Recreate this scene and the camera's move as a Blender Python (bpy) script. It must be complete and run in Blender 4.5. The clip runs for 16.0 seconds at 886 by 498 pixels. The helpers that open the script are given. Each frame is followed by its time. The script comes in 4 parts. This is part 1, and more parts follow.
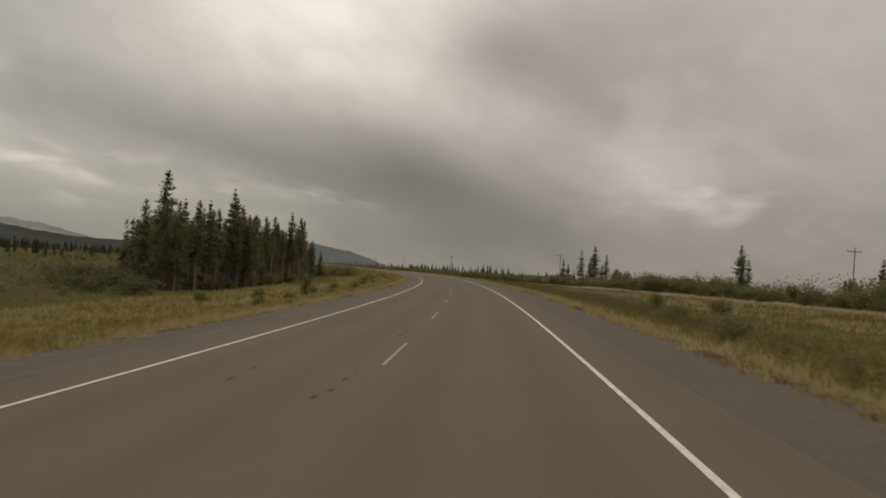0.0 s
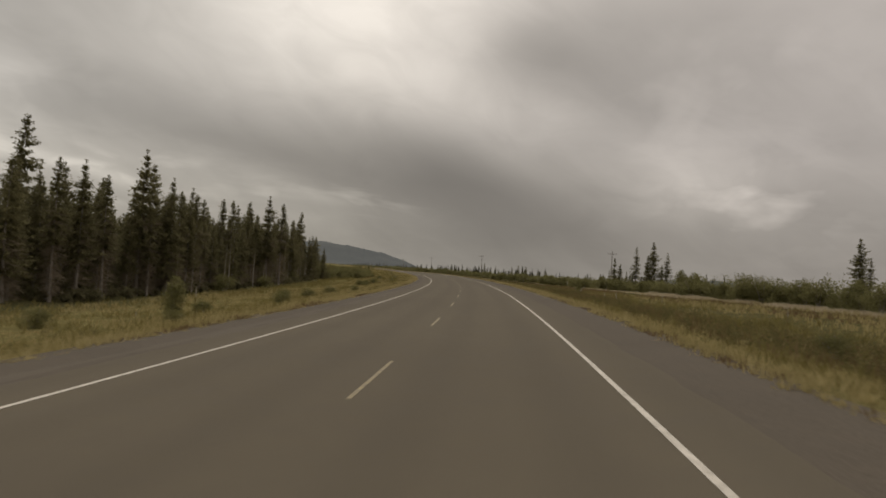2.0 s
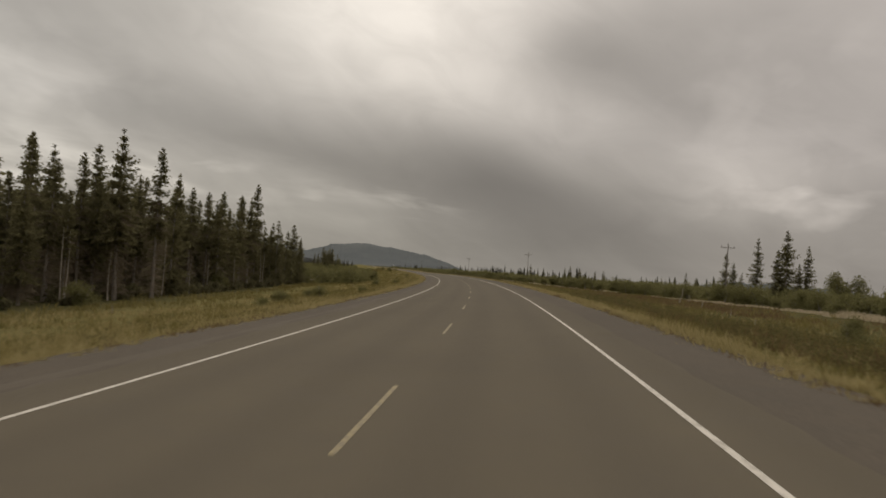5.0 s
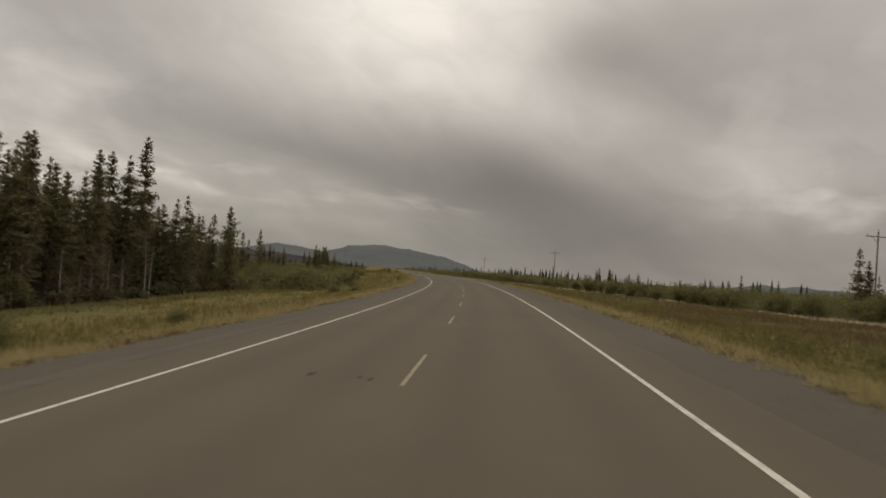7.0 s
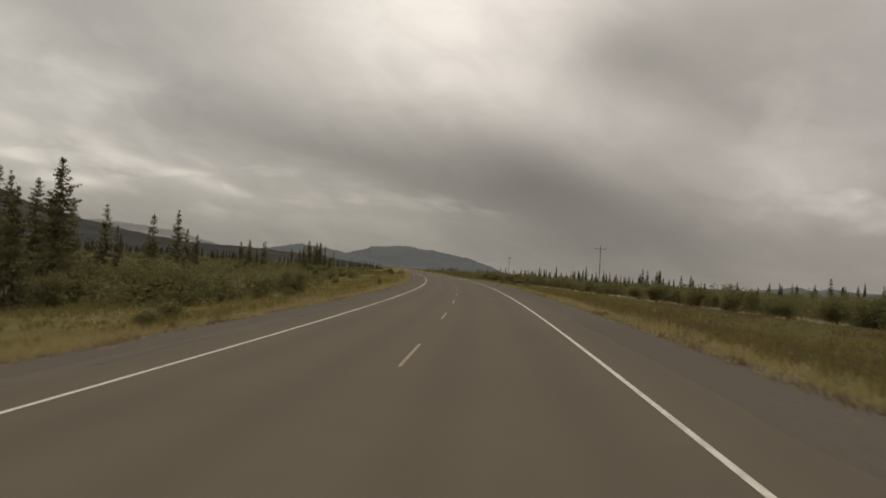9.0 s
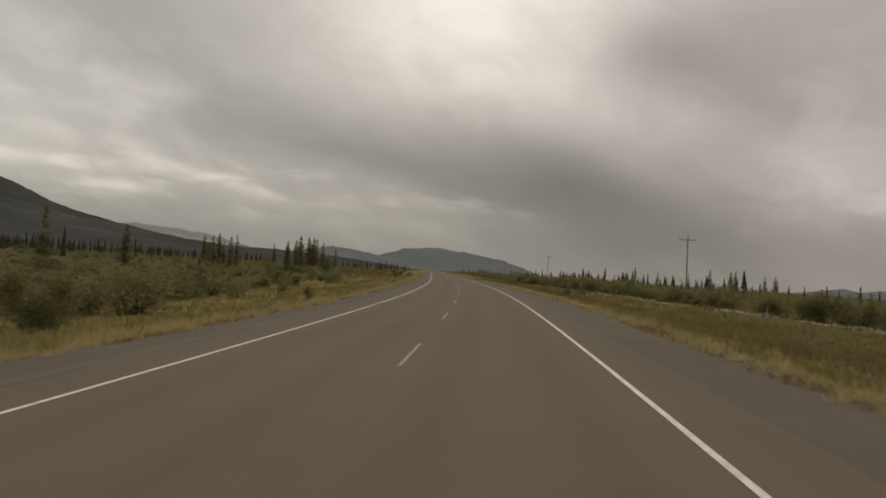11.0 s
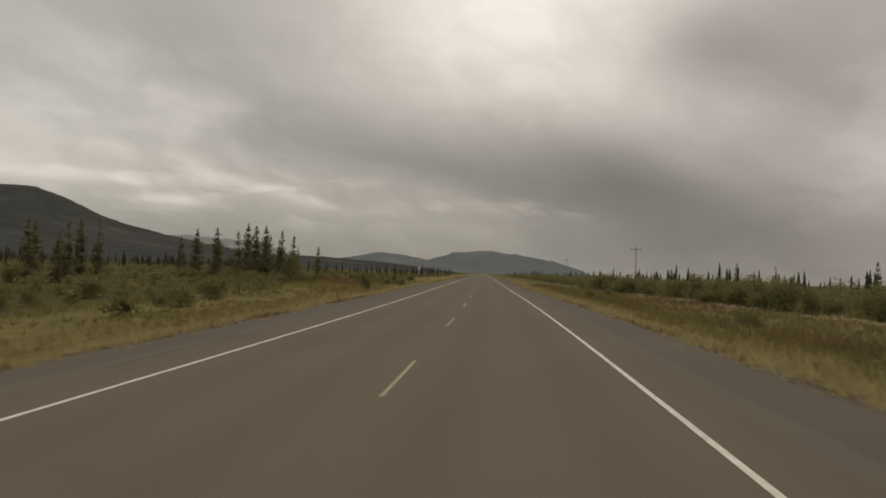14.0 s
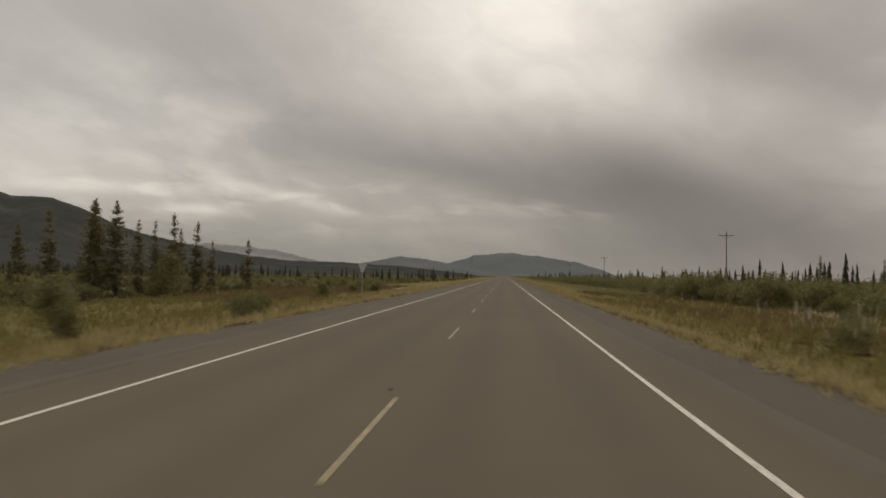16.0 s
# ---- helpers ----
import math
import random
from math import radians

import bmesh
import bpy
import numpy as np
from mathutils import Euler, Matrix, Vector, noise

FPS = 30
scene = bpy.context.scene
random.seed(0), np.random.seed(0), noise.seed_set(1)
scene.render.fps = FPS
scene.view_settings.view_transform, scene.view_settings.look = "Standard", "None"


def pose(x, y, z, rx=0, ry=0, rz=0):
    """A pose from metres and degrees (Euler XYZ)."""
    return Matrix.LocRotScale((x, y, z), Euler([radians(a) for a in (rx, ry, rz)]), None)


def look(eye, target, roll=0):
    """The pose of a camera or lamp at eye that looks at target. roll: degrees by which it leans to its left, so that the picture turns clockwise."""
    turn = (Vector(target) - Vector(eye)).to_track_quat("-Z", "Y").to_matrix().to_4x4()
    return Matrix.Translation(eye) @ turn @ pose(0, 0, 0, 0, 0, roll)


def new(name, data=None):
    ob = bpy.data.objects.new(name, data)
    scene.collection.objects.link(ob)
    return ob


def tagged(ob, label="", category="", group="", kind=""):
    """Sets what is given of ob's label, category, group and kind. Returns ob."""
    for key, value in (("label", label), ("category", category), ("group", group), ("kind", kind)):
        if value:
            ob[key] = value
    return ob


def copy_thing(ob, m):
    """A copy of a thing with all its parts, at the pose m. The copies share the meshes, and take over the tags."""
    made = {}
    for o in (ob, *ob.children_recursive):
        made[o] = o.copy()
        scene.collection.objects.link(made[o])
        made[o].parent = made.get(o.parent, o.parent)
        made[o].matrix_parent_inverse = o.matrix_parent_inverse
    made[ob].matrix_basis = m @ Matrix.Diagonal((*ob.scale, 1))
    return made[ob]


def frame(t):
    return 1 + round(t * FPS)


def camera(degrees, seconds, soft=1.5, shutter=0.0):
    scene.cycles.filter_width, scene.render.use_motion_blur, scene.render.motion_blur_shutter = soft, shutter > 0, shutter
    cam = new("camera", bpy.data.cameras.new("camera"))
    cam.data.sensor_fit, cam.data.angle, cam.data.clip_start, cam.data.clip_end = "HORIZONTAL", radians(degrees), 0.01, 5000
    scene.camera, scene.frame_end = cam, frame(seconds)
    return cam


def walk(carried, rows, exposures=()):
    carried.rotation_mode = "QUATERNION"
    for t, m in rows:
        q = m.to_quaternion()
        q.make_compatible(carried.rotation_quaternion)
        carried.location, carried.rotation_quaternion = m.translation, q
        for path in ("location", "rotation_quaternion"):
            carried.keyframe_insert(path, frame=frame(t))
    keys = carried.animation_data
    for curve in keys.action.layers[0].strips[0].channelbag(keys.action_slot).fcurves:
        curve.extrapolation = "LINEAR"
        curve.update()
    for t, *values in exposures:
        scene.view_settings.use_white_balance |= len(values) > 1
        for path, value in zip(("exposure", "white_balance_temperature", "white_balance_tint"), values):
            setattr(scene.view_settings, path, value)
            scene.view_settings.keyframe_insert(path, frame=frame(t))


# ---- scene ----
# The road: a long left-hand bend, banked, that runs out into a straight
LANE = 3.66
EDGE = 6.35
BEND = 0.88e-3


def bend_at(s):
    if s < -60 or s > 400:
        return 0.0
    if s < -20:
        return BEND * (s + 60) / 40
    if s < 300:
        return BEND
    return BEND * (400 - s) / 100


S0 = -600.0
_heading, _px, _py = [0.0], [0.0], [0.0]
for _i in range(6000):
    _h = _heading[-1]
    _px.append(_px[-1] - math.sin(_h))
    _py.append(_py[-1] + math.cos(_h))
    _heading.append(_h + bend_at(S0 + _i + 0.5))
_heading, _px, _py = np.array(_heading), np.array(_px), np.array(_py)
_grid = S0 + np.arange(len(_px))
_h0, _x0, _y0 = np.interp(0, _grid, _heading), np.interp(0, _grid, _px), np.interp(0, _grid, _py)
_heading = _heading - _h0
_px, _py = _px - _x0, _py - _y0
_px, _py = _px * math.cos(_h0) + _py * math.sin(_h0), -_px * math.sin(_h0) + _py * math.cos(_h0)
FAR_HEADING = float(_heading[-1])


def heading(s):
    return np.interp(s, _grid, _heading)


def bank(s):
    """Slope across the road: the right side is the higher one in the bend."""
    return np.tan(np.radians(np.interp(s, [-200, 285, 385, 460], [2.8, 2.8, -0.2, 0.0])))


def plan(s, u):
    """World x and y of the place s metres along the centre line and u metres to its right."""
    s, u = np.asarray(s, float), np.asarray(u, float)
    h = heading(s)
    near = np.clip(u, -150, 150)
    far = u - near
    x = np.interp(s, _grid, _px) + np.cos(h) * near + math.cos(FAR_HEADING) * far
    y = np.interp(s, _grid, _py) + np.sin(h) * near + math.sin(FAR_HEADING) * far
    return x, y


def road_z(s, u):
    return np.asarray(u, float) * bank(s)


def smooth(a, b, x):
    t = np.clip((np.asarray(x, float) - a) / (b - a), 0, 1)
    return t * t * (3 - 2 * t)


def wave(x, y, scale, seed=0.0):
    return (np.sin(x / scale + seed) * np.cos(y / scale * 1.3 - seed * 2.1) + 0.6 * np.sin((x * 0.7 + y * 1.1) / scale * 2.1 + seed * 3)
            + 0.35 * np.sin((x * 1.9 - y * 1.4) / scale * 2.3 + seed * 5)) / 1.95


def ground_z(s, u):
    s, u = np.asarray(s, float), np.asarray(u, float)
    edge = np.where(u > 0, road_z(s, EDGE), road_z(s, -EDGE))
    out = np.abs(u) - EDGE
    right = np.interp(s, [-100, 130, 266, 417, 700], [-0.6, -0.6, -1.1, -0.9, -0.9])
    fall = np.interp(s, [-100, 300, 370, 415, 480, 700], [1.0, 1.0, 0.75, 0.38, 0.42, 0.6])
    reach = 12.0
    ramp = 0.6 * np.clip(out / reach, 0, 1) + 0.4 * smooth(0.0, reach, out)
    ditch = -0.25 * np.exp(-((out - 4.5) / 2.2) ** 2)
    zr = edge + (right - edge) * ramp + ditch
    zl = edge - fall * (0.185 * np.clip(out, 0, 9.5) + 0.075 * np.clip(out - 9.5, 0, 16.5)) - 0.08 * np.exp(-((out - 3.5) / 1.8) ** 2)
    z = np.where(u > 0, zr, zl)
    z = z + wave(s, u, 9.0, 1.0) * 0.10 * smooth(1.0, 8.0, out) + wave(s, u, 55.0, 2.0) * 0.5 * smooth(25.0, 90.0, out)
    under = np.abs(u) < EDGE
    return np.where(under, road_z(s, u) - 0.06, z - 0.03)


def spot(s, u, dz=0.0):
    x, y = plan(s, u)
    return Vector((float(x), float(y), float(ground_z(s, u)) + dz))


# ---- camera ----
CAM_HEIGHT, CAM_YAW, CAM_PITCH, CAM_LEAN = 1.61, 4.45, 1.9, 0.85


def driven(t):
    return 19.382 * t + 4.215 * t ** 2 / 16 - 0.044 * t ** 3 / 256 - 0.28 * t ** 4 / 4096


TURN = [(0, -0.5), (1, 0.85), (2, 2.3), (3, 3.75), (4, 5.05), (5, 6.0), (6, 6.75), (7, 7.5), (8, 8.4), (9, 9.55),
        (10, 10.9), (11, 12.25), (12, 13.75), (13, 15.2), (14, 16.5), (15, 17.5), (16, 18.3)]
LATERAL = [(0, 1.85), (1.5, 1.98), (3.5, 1.8), (4, 1.68), (6.5, 1.39), (7, 1.36), (8, 1.41), (9, 1.58), (12, 1.69), (14.5, 1.6), (16, 1.48)]
ROLL = [(0, 0.0), (4, 0.05), (6.5, 0.1), (8, 0.35), (9, 0.3), (11.5, 0.1), (12.5, 0.22), (13, 0.22), (13.5, 0.0), (14, -0.4), (14.5, -0.15), (15, -0.05), (15.5, 0.05), (16, 0.0)]
TILT = [(0, 0.07), (4, 0.0), (6.5, 0.02), (8, 0.2), (9, 0.06), (11.5, 0.05), (12, 0.0), (13.3, 0.0), (14, 0.08), (14.5, -0.05), (15.3, -0.06), (16, 0.2)]


def table(rows, t):
    return float(np.interp(t, [r[0] for r in rows], [r[1] for r in rows]))


def camera_pose(t):
    s, u = driven(t), table(LATERAL, t)
    x, y = plan(s, u)
    tilt = math.degrees(math.atan(float(bank(s))))
    stand = pose(float(x), float(y), float(road_z(s, u)), 0, 0, table(TURN, t)) @ pose(0, 0, 0, 0, -tilt, 0)
    return stand @ pose(0, 0, CAM_HEIGHT, 0, 0, CAM_YAW) @ pose(0, 0, 0, 90 + CAM_PITCH + table(TILT, t), 0, 0) @ pose(0, 0, 0, 0, 0, CAM_LEAN + table(ROLL, t))


cam = camera(65, 16.0, soft=1.75, shutter=0.2)
walk(cam, [(i * 0.5, camera_pose(i * 0.5)) for i in range(33)])

# ---- world, sun ----
world = bpy.data.worlds.new("overcast_sky")
scene.world = world
world.use_nodes = True


class Nodes:
    """Short hand for wiring node trees."""

    def __init__(self, tree):
        self.t = tree
        tree.nodes.clear()

    def add(self, kind, **props):
        n = self.t.nodes.new(kind)
        ins = props.pop("ins", {})
        if kind == "ShaderNodeMath":
            n.operation = props.pop("op", "ADD")
        elif kind == "ShaderNodeVectorMath":
            n.operation = props.pop("op", "ADD")
        elif kind == "ShaderNodeMix":
            n.data_type = "RGBA"
            n.blend_type = props.pop("blend", "MIX")
        elif kind == "ShaderNodeTexSky":
            n.sky_type = props.pop("sky", "NISHITA")
        for k, v in ins.items():
            if isinstance(v, bpy.types.NodeSocket):
                self.t.links.new(v, n.inputs[k])
            else:
                n.inputs[k].default_value = v
        return n

    def math(self, op, a, b=0.0, c=0.0):
        return self.add("ShaderNodeMath", op=op, ins={0: a, 1: b, 2: c}).outputs[0]

    def mix(self, f, a, b, blend="MIX"):
        return self.add("ShaderNodeMix", blend=blend, ins={0: f, 6: a, 7: b}).outputs[2]

    def noise(self, vec, scale, detail=4.0, rough=0.55, distort=0.0):
        return self.add("ShaderNodeTexNoise", ins={"Vector": vec, "Scale": scale, "Detail": detail, "Roughness": rough, "Distortion": distort}).outputs[0]

    def ramp(self, f, stops, smooth_it=False):
        n = self.t.nodes.new("ShaderNodeValToRGB")
        if smooth_it:
            n.color_ramp.interpolation = "EASE"
        e = n.color_ramp.elements
        while len(e) < len(stops):
            e.new(0.5)
        for el, (p, c) in zip(e, stops):
            el.position, el.color = p, (*c, 1) if len(c) == 3 else c
        self.t.links.new(f, n.inputs[0])
        return n.outputs[0]

    def link(self, a, b):
        self.t.links.new(a, b)


def grey(v):
    return (v, v, v)


W = Nodes(world.node_tree)
_dir = W.add("ShaderNodeTexCoord").outputs["Generated"]
_sep = W.add("ShaderNodeSeparateXYZ", ins={0: _dir})
_mid = radians(10)
_fw = W.add("ShaderNodeVectorMath", op="DOT_PRODUCT", ins={0: _dir, 1: (-math.sin(_mid), math.cos(_mid), 0)}).outputs["Value"]
_rt = W.add("ShaderNodeVectorMath", op="DOT_PRODUCT", ins={0: _dir, 1: (math.cos(_mid), math.sin(_mid), 0)}).outputs["Value"]
AZ = W.math("MULTIPLY", W.math("ARCTAN2", _rt, _fw), 180 / math.pi)
EL = W.math("MULTIPLY", W.math("ARCSINE", _sep.outputs[2]), 180 / math.pi)
# cloud layer seen as a flat ceiling
_den = W.math("ADD", W.math("MAXIMUM", _sep.outputs[2], 0.0), 0.16)
_cx, _cy = W.math("DIVIDE", _rt, _den), W.math("DIVIDE", _fw, _den)
_cloud = W.add("ShaderNodeCombineXYZ", ins={0: _cx, 1: _cy, 2: 0.0}).outputs[0]
_ang = W.add("ShaderNodeCombineXYZ", ins={0: W.math("MULTIPLY", AZ, 0.05), 1: W.math("MULTIPLY", W.math("ADD", EL, W.math("MULTIPLY", AZ, 0.3)), 0.09), 2: 0.0}).outputs[0]
_big = W.noise(_ang, 0.9, 4.0, 0.5, 0.3)
_fine = W.noise(_cloud, 1.1, 7.0, 0.52, 0.4)
_puff = W.noise(_ang, 3.2, 6.0, 0.55, 0.8)
tone = W.add("ShaderNodeMapRange", ins={0: EL, 1: 0.0, 2: 22.0, 3: 0.295, 4: 0.50}).outputs[0]
tone = W.math("ADD", tone, W.math("MULTIPLY", W.math("SUBTRACT", _big, 0.5), 0.12))
tone = W.math("ADD", tone, W.math("MULTIPLY", W.math("SUBTRACT", _fine, 0.5), 0.08))
tone = W.math("ADD", tone, W.math("MULTIPLY", W.math("SUBTRACT", _puff, 0.5), 0.10))
# brighter towards the zenith, as under any overcast
tone = W.math("ADD", tone, W.add("ShaderNodeMapRange", ins={0: EL, 1: 20.0, 2: 65.0, 3: 0.0, 4: 0.56}).outputs[0])


def lump(az, el, waz, wel, lean, amount):
    """A soft lighter or darker mass of cloud at an azimuth and elevation in degrees."""
    global tone
    dx, dy = W.math("SUBTRACT", AZ, az), W.math("SUBTRACT", EL, el)
    c, s_ = math.cos(radians(lean)), math.sin(radians(lean))
    a = W.math("DIVIDE", W.math("ADD", W.math("MULTIPLY", dx, c), W.math("MULTIPLY", dy, s_)), waz)
    b = W.math("DIVIDE", W.math("SUBTRACT", W.math("MULTIPLY", dy, c), W.math("MULTIPLY", dx, s_)), wel)
    r = W.math("ADD", W.math("MULTIPLY", a, a), W.math("MULTIPLY", b, b))
    g = W.math("POWER", 2.718, W.math("MULTIPLY", r, -1.0))
    wob = W.math("ADD", 0.4, W.math("ADD", W.math("MULTIPLY", _fine, 0.6), W.math("MULTIPLY", _puff, 0.6)))
    tone = W.math("ADD", tone, W.math("MULTIPLY", W.math("MULTIPLY", g, wob), amount))


lump(-5.5, 22, 15, 8, 0, 0.36)
lump(-4, 15, 17, 5, -10, 0.12)
lump(-14, 9.2, 16, 2.6, -12, -0.12)
lump(3, 8.0, 10, 4.0, -18, -0.10)
lump(13, 5.5, 9, 2.6, -5, -0.05)
lump(-1, 10.5, 10, 2.5, -16, -0.08)
lump(9, 17.5, 5, 2.6, -10, -0.14)
lump(16, 15, 4, 2.0, -30, -0.05)
lump(25.5, 7.4, 3.4, 2.4, -10, 0.07)
lump(22, 10, 6, 3, 10, 0.07)
lump(17, 20, 13, 6, 0, -0.10)


def gaps(az, el, waz, wel, amount, sx=0.16, sy=0.75, lean=0.10, low=0.50, high=0.72):
    """Small bright rifts inside an area of the cloud."""
    global tone
    a, b = W.math("DIVIDE", W.math("SUBTRACT", AZ, az), waz), W.math("DIVIDE", W.math("SUBTRACT", EL, el), wel)
    g = W.math("POWER", 2.718, W.math("MULTIPLY", W.math("ADD", W.math("MULTIPLY", a, a), W.math("MULTIPLY", b, b)), -1.0))
    v = W.add("ShaderNodeCombineXYZ", ins={0: W.math("MULTIPLY", AZ, sx), 1: W.math("MULTIPLY", W.math("ADD", EL, W.math("MULTIPLY", AZ, lean)), sy), 2: az * 0.1}).outputs[0]
    n = W.add("ShaderNodeMapRange", ins={0: W.noise(v, 1.0, 3.2, 0.5, 0.3), 1: low, 2: high, 3: 0.0, 4: 1.0}).outputs[0]
    tone = W.math("ADD", tone, W.math("MULTIPLY", W.math("MULTIPLY", g, n), amount))


gaps(-29, 5.8, 15, 2.3, 0.20, 0.21, 0.70, 0.05, 0.48, 0.74)
gaps(-36, 11, 12, 5.0, 0.11, 0.16, 0.34, 0.0)
gaps(-6, 5.2, 7, 1.3, 0.12)
gaps(27, 6.5, 7, 3.0, 0.16, 0.2, 0.4, 0.0)
gaps(24, 14, 14, 5.0, 0.06, 0.16, 0.22, -0.2)
lump(-40, 9, 14, 5, 0, 0.15)
lump(-47, 7, 11, 4, 0, 0.12)
lump(-20, 5.0, 13, 2.4, -6, 0.06)
lump(-31, 12, 5, 1.5, -8, 0.06)
lump(-28, 20, 13, 7, 0, -0.09)
lump(14, 2.5, 18, 2.2, 0, -0.05)
# bright rifts low down on one side, and the dark heart of the cloud
lump(-32.7, 4.7, 2.6, 0.45, 0, 0.24)
lump(-41.2, 6.0, 3.5, 0.5, 0, 0.15)
lump(-28.4, 6.6, 2.5, 0.5, -12, 0.12)
lump(-22.7, 5.4, 3.0, 0.5, -14, 0.11)
lump(-36.8, 6.1, 3.5, 0.5, -4, 0.08)
lump(-39.2, 14.8, 5.0, 1.6, -12, 0.07)
lump(-6.5, 5.2, 3.0, 0.5, -8, 0.06)
lump(2.5, 7.9, 5.0, 2.4, -10, -0.02)
lump(-26.9, 10.0, 4.0, 2.6, -30, -0.05)
lump(10.6, 18.4, 4.0, 1.8, 0, -0.015)
lump(21.1, 7.1, 3.0, 3.0, 0, 0.05)
# a cool, faintly green cast on one side, a rosy one on the other
_low = W.ramp(W.add("ShaderNodeMapRange", ins={0: AZ, 1: -40.0, 2: 30.0, 3: 0.0, 4: 1.0}).outputs[0], [(0.0, (0.995, 0.928, 0.805)), (0.5, (1.0, 0.925, 0.80)), (1.0, (1.0, 0.912, 0.812))])
_high = W.ramp(W.add("ShaderNodeMapRange", ins={0: AZ, 1: -40.0, 2: 30.0, 3: 0.0, 4: 1.0}).outputs[0], [(0.0, (0.985, 0.928, 0.845)), (0.5, (1.0, 0.924, 0.83)), (1.0, (1.0, 0.912, 0.84))])
_cast = W.mix(W.add("ShaderNodeMapRange", ins={0: EL, 1: 2.0, 2: 11.0, 3: 0.0, 4: 1.0}).outputs[0], _low, _high)
sky_colour = W.mix(1.0, W.add("ShaderNodeCombineColor", ins={0: tone, 1: tone, 2: tone}).outputs[0], _cast, "MULTIPLY")
_bg = W.add("ShaderNodeBackground", ins={"Color": sky_colour, "Strength": 1.0})
W.link(_bg.outputs[0], W.add("ShaderNodeOutputWorld").inputs[0])

sun_data = bpy.data.lights.new("sun", "SUN")
sun_data.energy, sun_data.angle, sun_data.color = 0.8, radians(40), (1.0, 0.95, 0.88)
sun = new("sun", sun_data)
sun.matrix_world = look((0, 0, 50), (0.12 * 50, -50 * 0.75, 0))
scene.view_settings.exposure = 0.0

# ---- materials ----


def material(name):
    m = bpy.data.materials.new(name)
    m.use_nodes = True
    return m, Nodes(m.node_tree)


def finish(n, colour, rough=0.9, bump=None, strength=0.3, distance=0.02, spec=0.3, metal=0.0, extra=None):
    b = n.add("ShaderNodeBsdfPrincipled", ins={"Base Color": colour, "Roughness": rough, "Specular IOR Level": spec, "Metallic": metal})
    if bump is not None:
        b_ = n.add("ShaderNodeBump", ins={"Height": bump, "Strength": strength, "Distance": distance})
        n.link(b_.outputs[0], b.inputs["Normal"])
    for k, v in (extra or {}).items():
        if isinstance(v, bpy.types.NodeSocket):
            n.link(v, b.inputs[k])
        else:
            b.inputs[k].default_value = v
    n.link(b.outputs[0], n.add("ShaderNodeOutputMaterial").inputs[0])
    return b


def place_vec(n):
    return n.add("ShaderNodeNewGeometry").outputs["Position"]


def make_asphalt(name, dark, light, grain=160.0, tracks=False):
    m, n = material(name)
    p = place_vec(n)
    fine = n.noise(p, grain, 3.0, 0.6)
    mid = n.noise(p, 1.3, 5.0, 0.6, 0.5)
    big = n.noise(p, 0.11, 4.0, 0.6, 0.8)
    f = n.math("ADD", n.math("MULTIPLY", mid, 0.5), n.math("MULTIPLY", big, 0.5))
    col = n.ramp(f, [(0.34, dark), (0.66, light)])
    if tracks:
        a = n.add("ShaderNodeAttribute")
        a.attribute_name = "across"
        wheel = n.math("COSINE", n.math("MULTIPLY", n.math("SUBTRACT", n.math("ABSOLUTE", a.outputs["Fac"]), 0.95), 2 * math.pi / 1.75))
        wheel = n.math("ADD", n.math("MULTIPLY", wheel, 0.5), n.math("MULTIPLY", mid, 0.8))
        col = n.mix(n.ramp(wheel, [(0.2, grey(0.0)), (0.9, grey(0.30))]), col, (dark[0] * 0.72, dark[1] * 0.72, dark[2] * 0.74, 1))
    col = n.mix(0.35, col, n.ramp(fine, [(0.35, (0.035, 0.032, 0.028)), (0.62, (0.15, 0.135, 0.11))]), "MIX")
    finish(n, col, n.ramp(mid, [(0.3, grey(0.85)), (0.7, grey(0.97))]), fine, 0.5, 0.004, spec=0.08)
    return m


M_ROAD = make_asphalt("worn_asphalt", (0.0935, 0.0755, 0.0505), (0.124, 0.1015, 0.067), 160.0, True)
M_SHOULDER = make_asphalt("shoulder_gravel", (0.066, 0.052, 0.038), (0.100, 0.080, 0.059), 38.0)
M_DUST = make_asphalt("pale_dust", (0.086, 0.069, 0.052), (0.116, 0.095, 0.071), 60.0)
M_TAR = make_asphalt("crack_tar", (0.018, 0.017, 0.016), (0.03, 0.028, 0.026), 90.0)
M_GRAVEL = make_asphalt("pale_gravel", (0.19, 0.165, 0.13), (0.30, 0.265, 0.21), 25.0)


def make_paint(name, col, worn, patchiness=0.45):
    m, n = material(name)
    p = place_vec(n)
    wear = n.noise(p, 9.0, 6.0, 0.7)
    c = n.mix(n.ramp(wear, [(patchiness, grey(0.0)), (patchiness + 0.24, grey(1.0))]), (*col, 1), (*worn, 1))
    finish(n, c, 0.7, n.noise(p, 120.0), 0.3, 0.003)
    return m


M_WHITE = make_paint("white_road_paint", (0.53, 0.49, 0.42), (0.25, 0.225, 0.18))
M_YELLOW = make_paint("yellow_road_paint", (0.31, 0.25, 0.122), (0.14, 0.116, 0.08), 0.37)


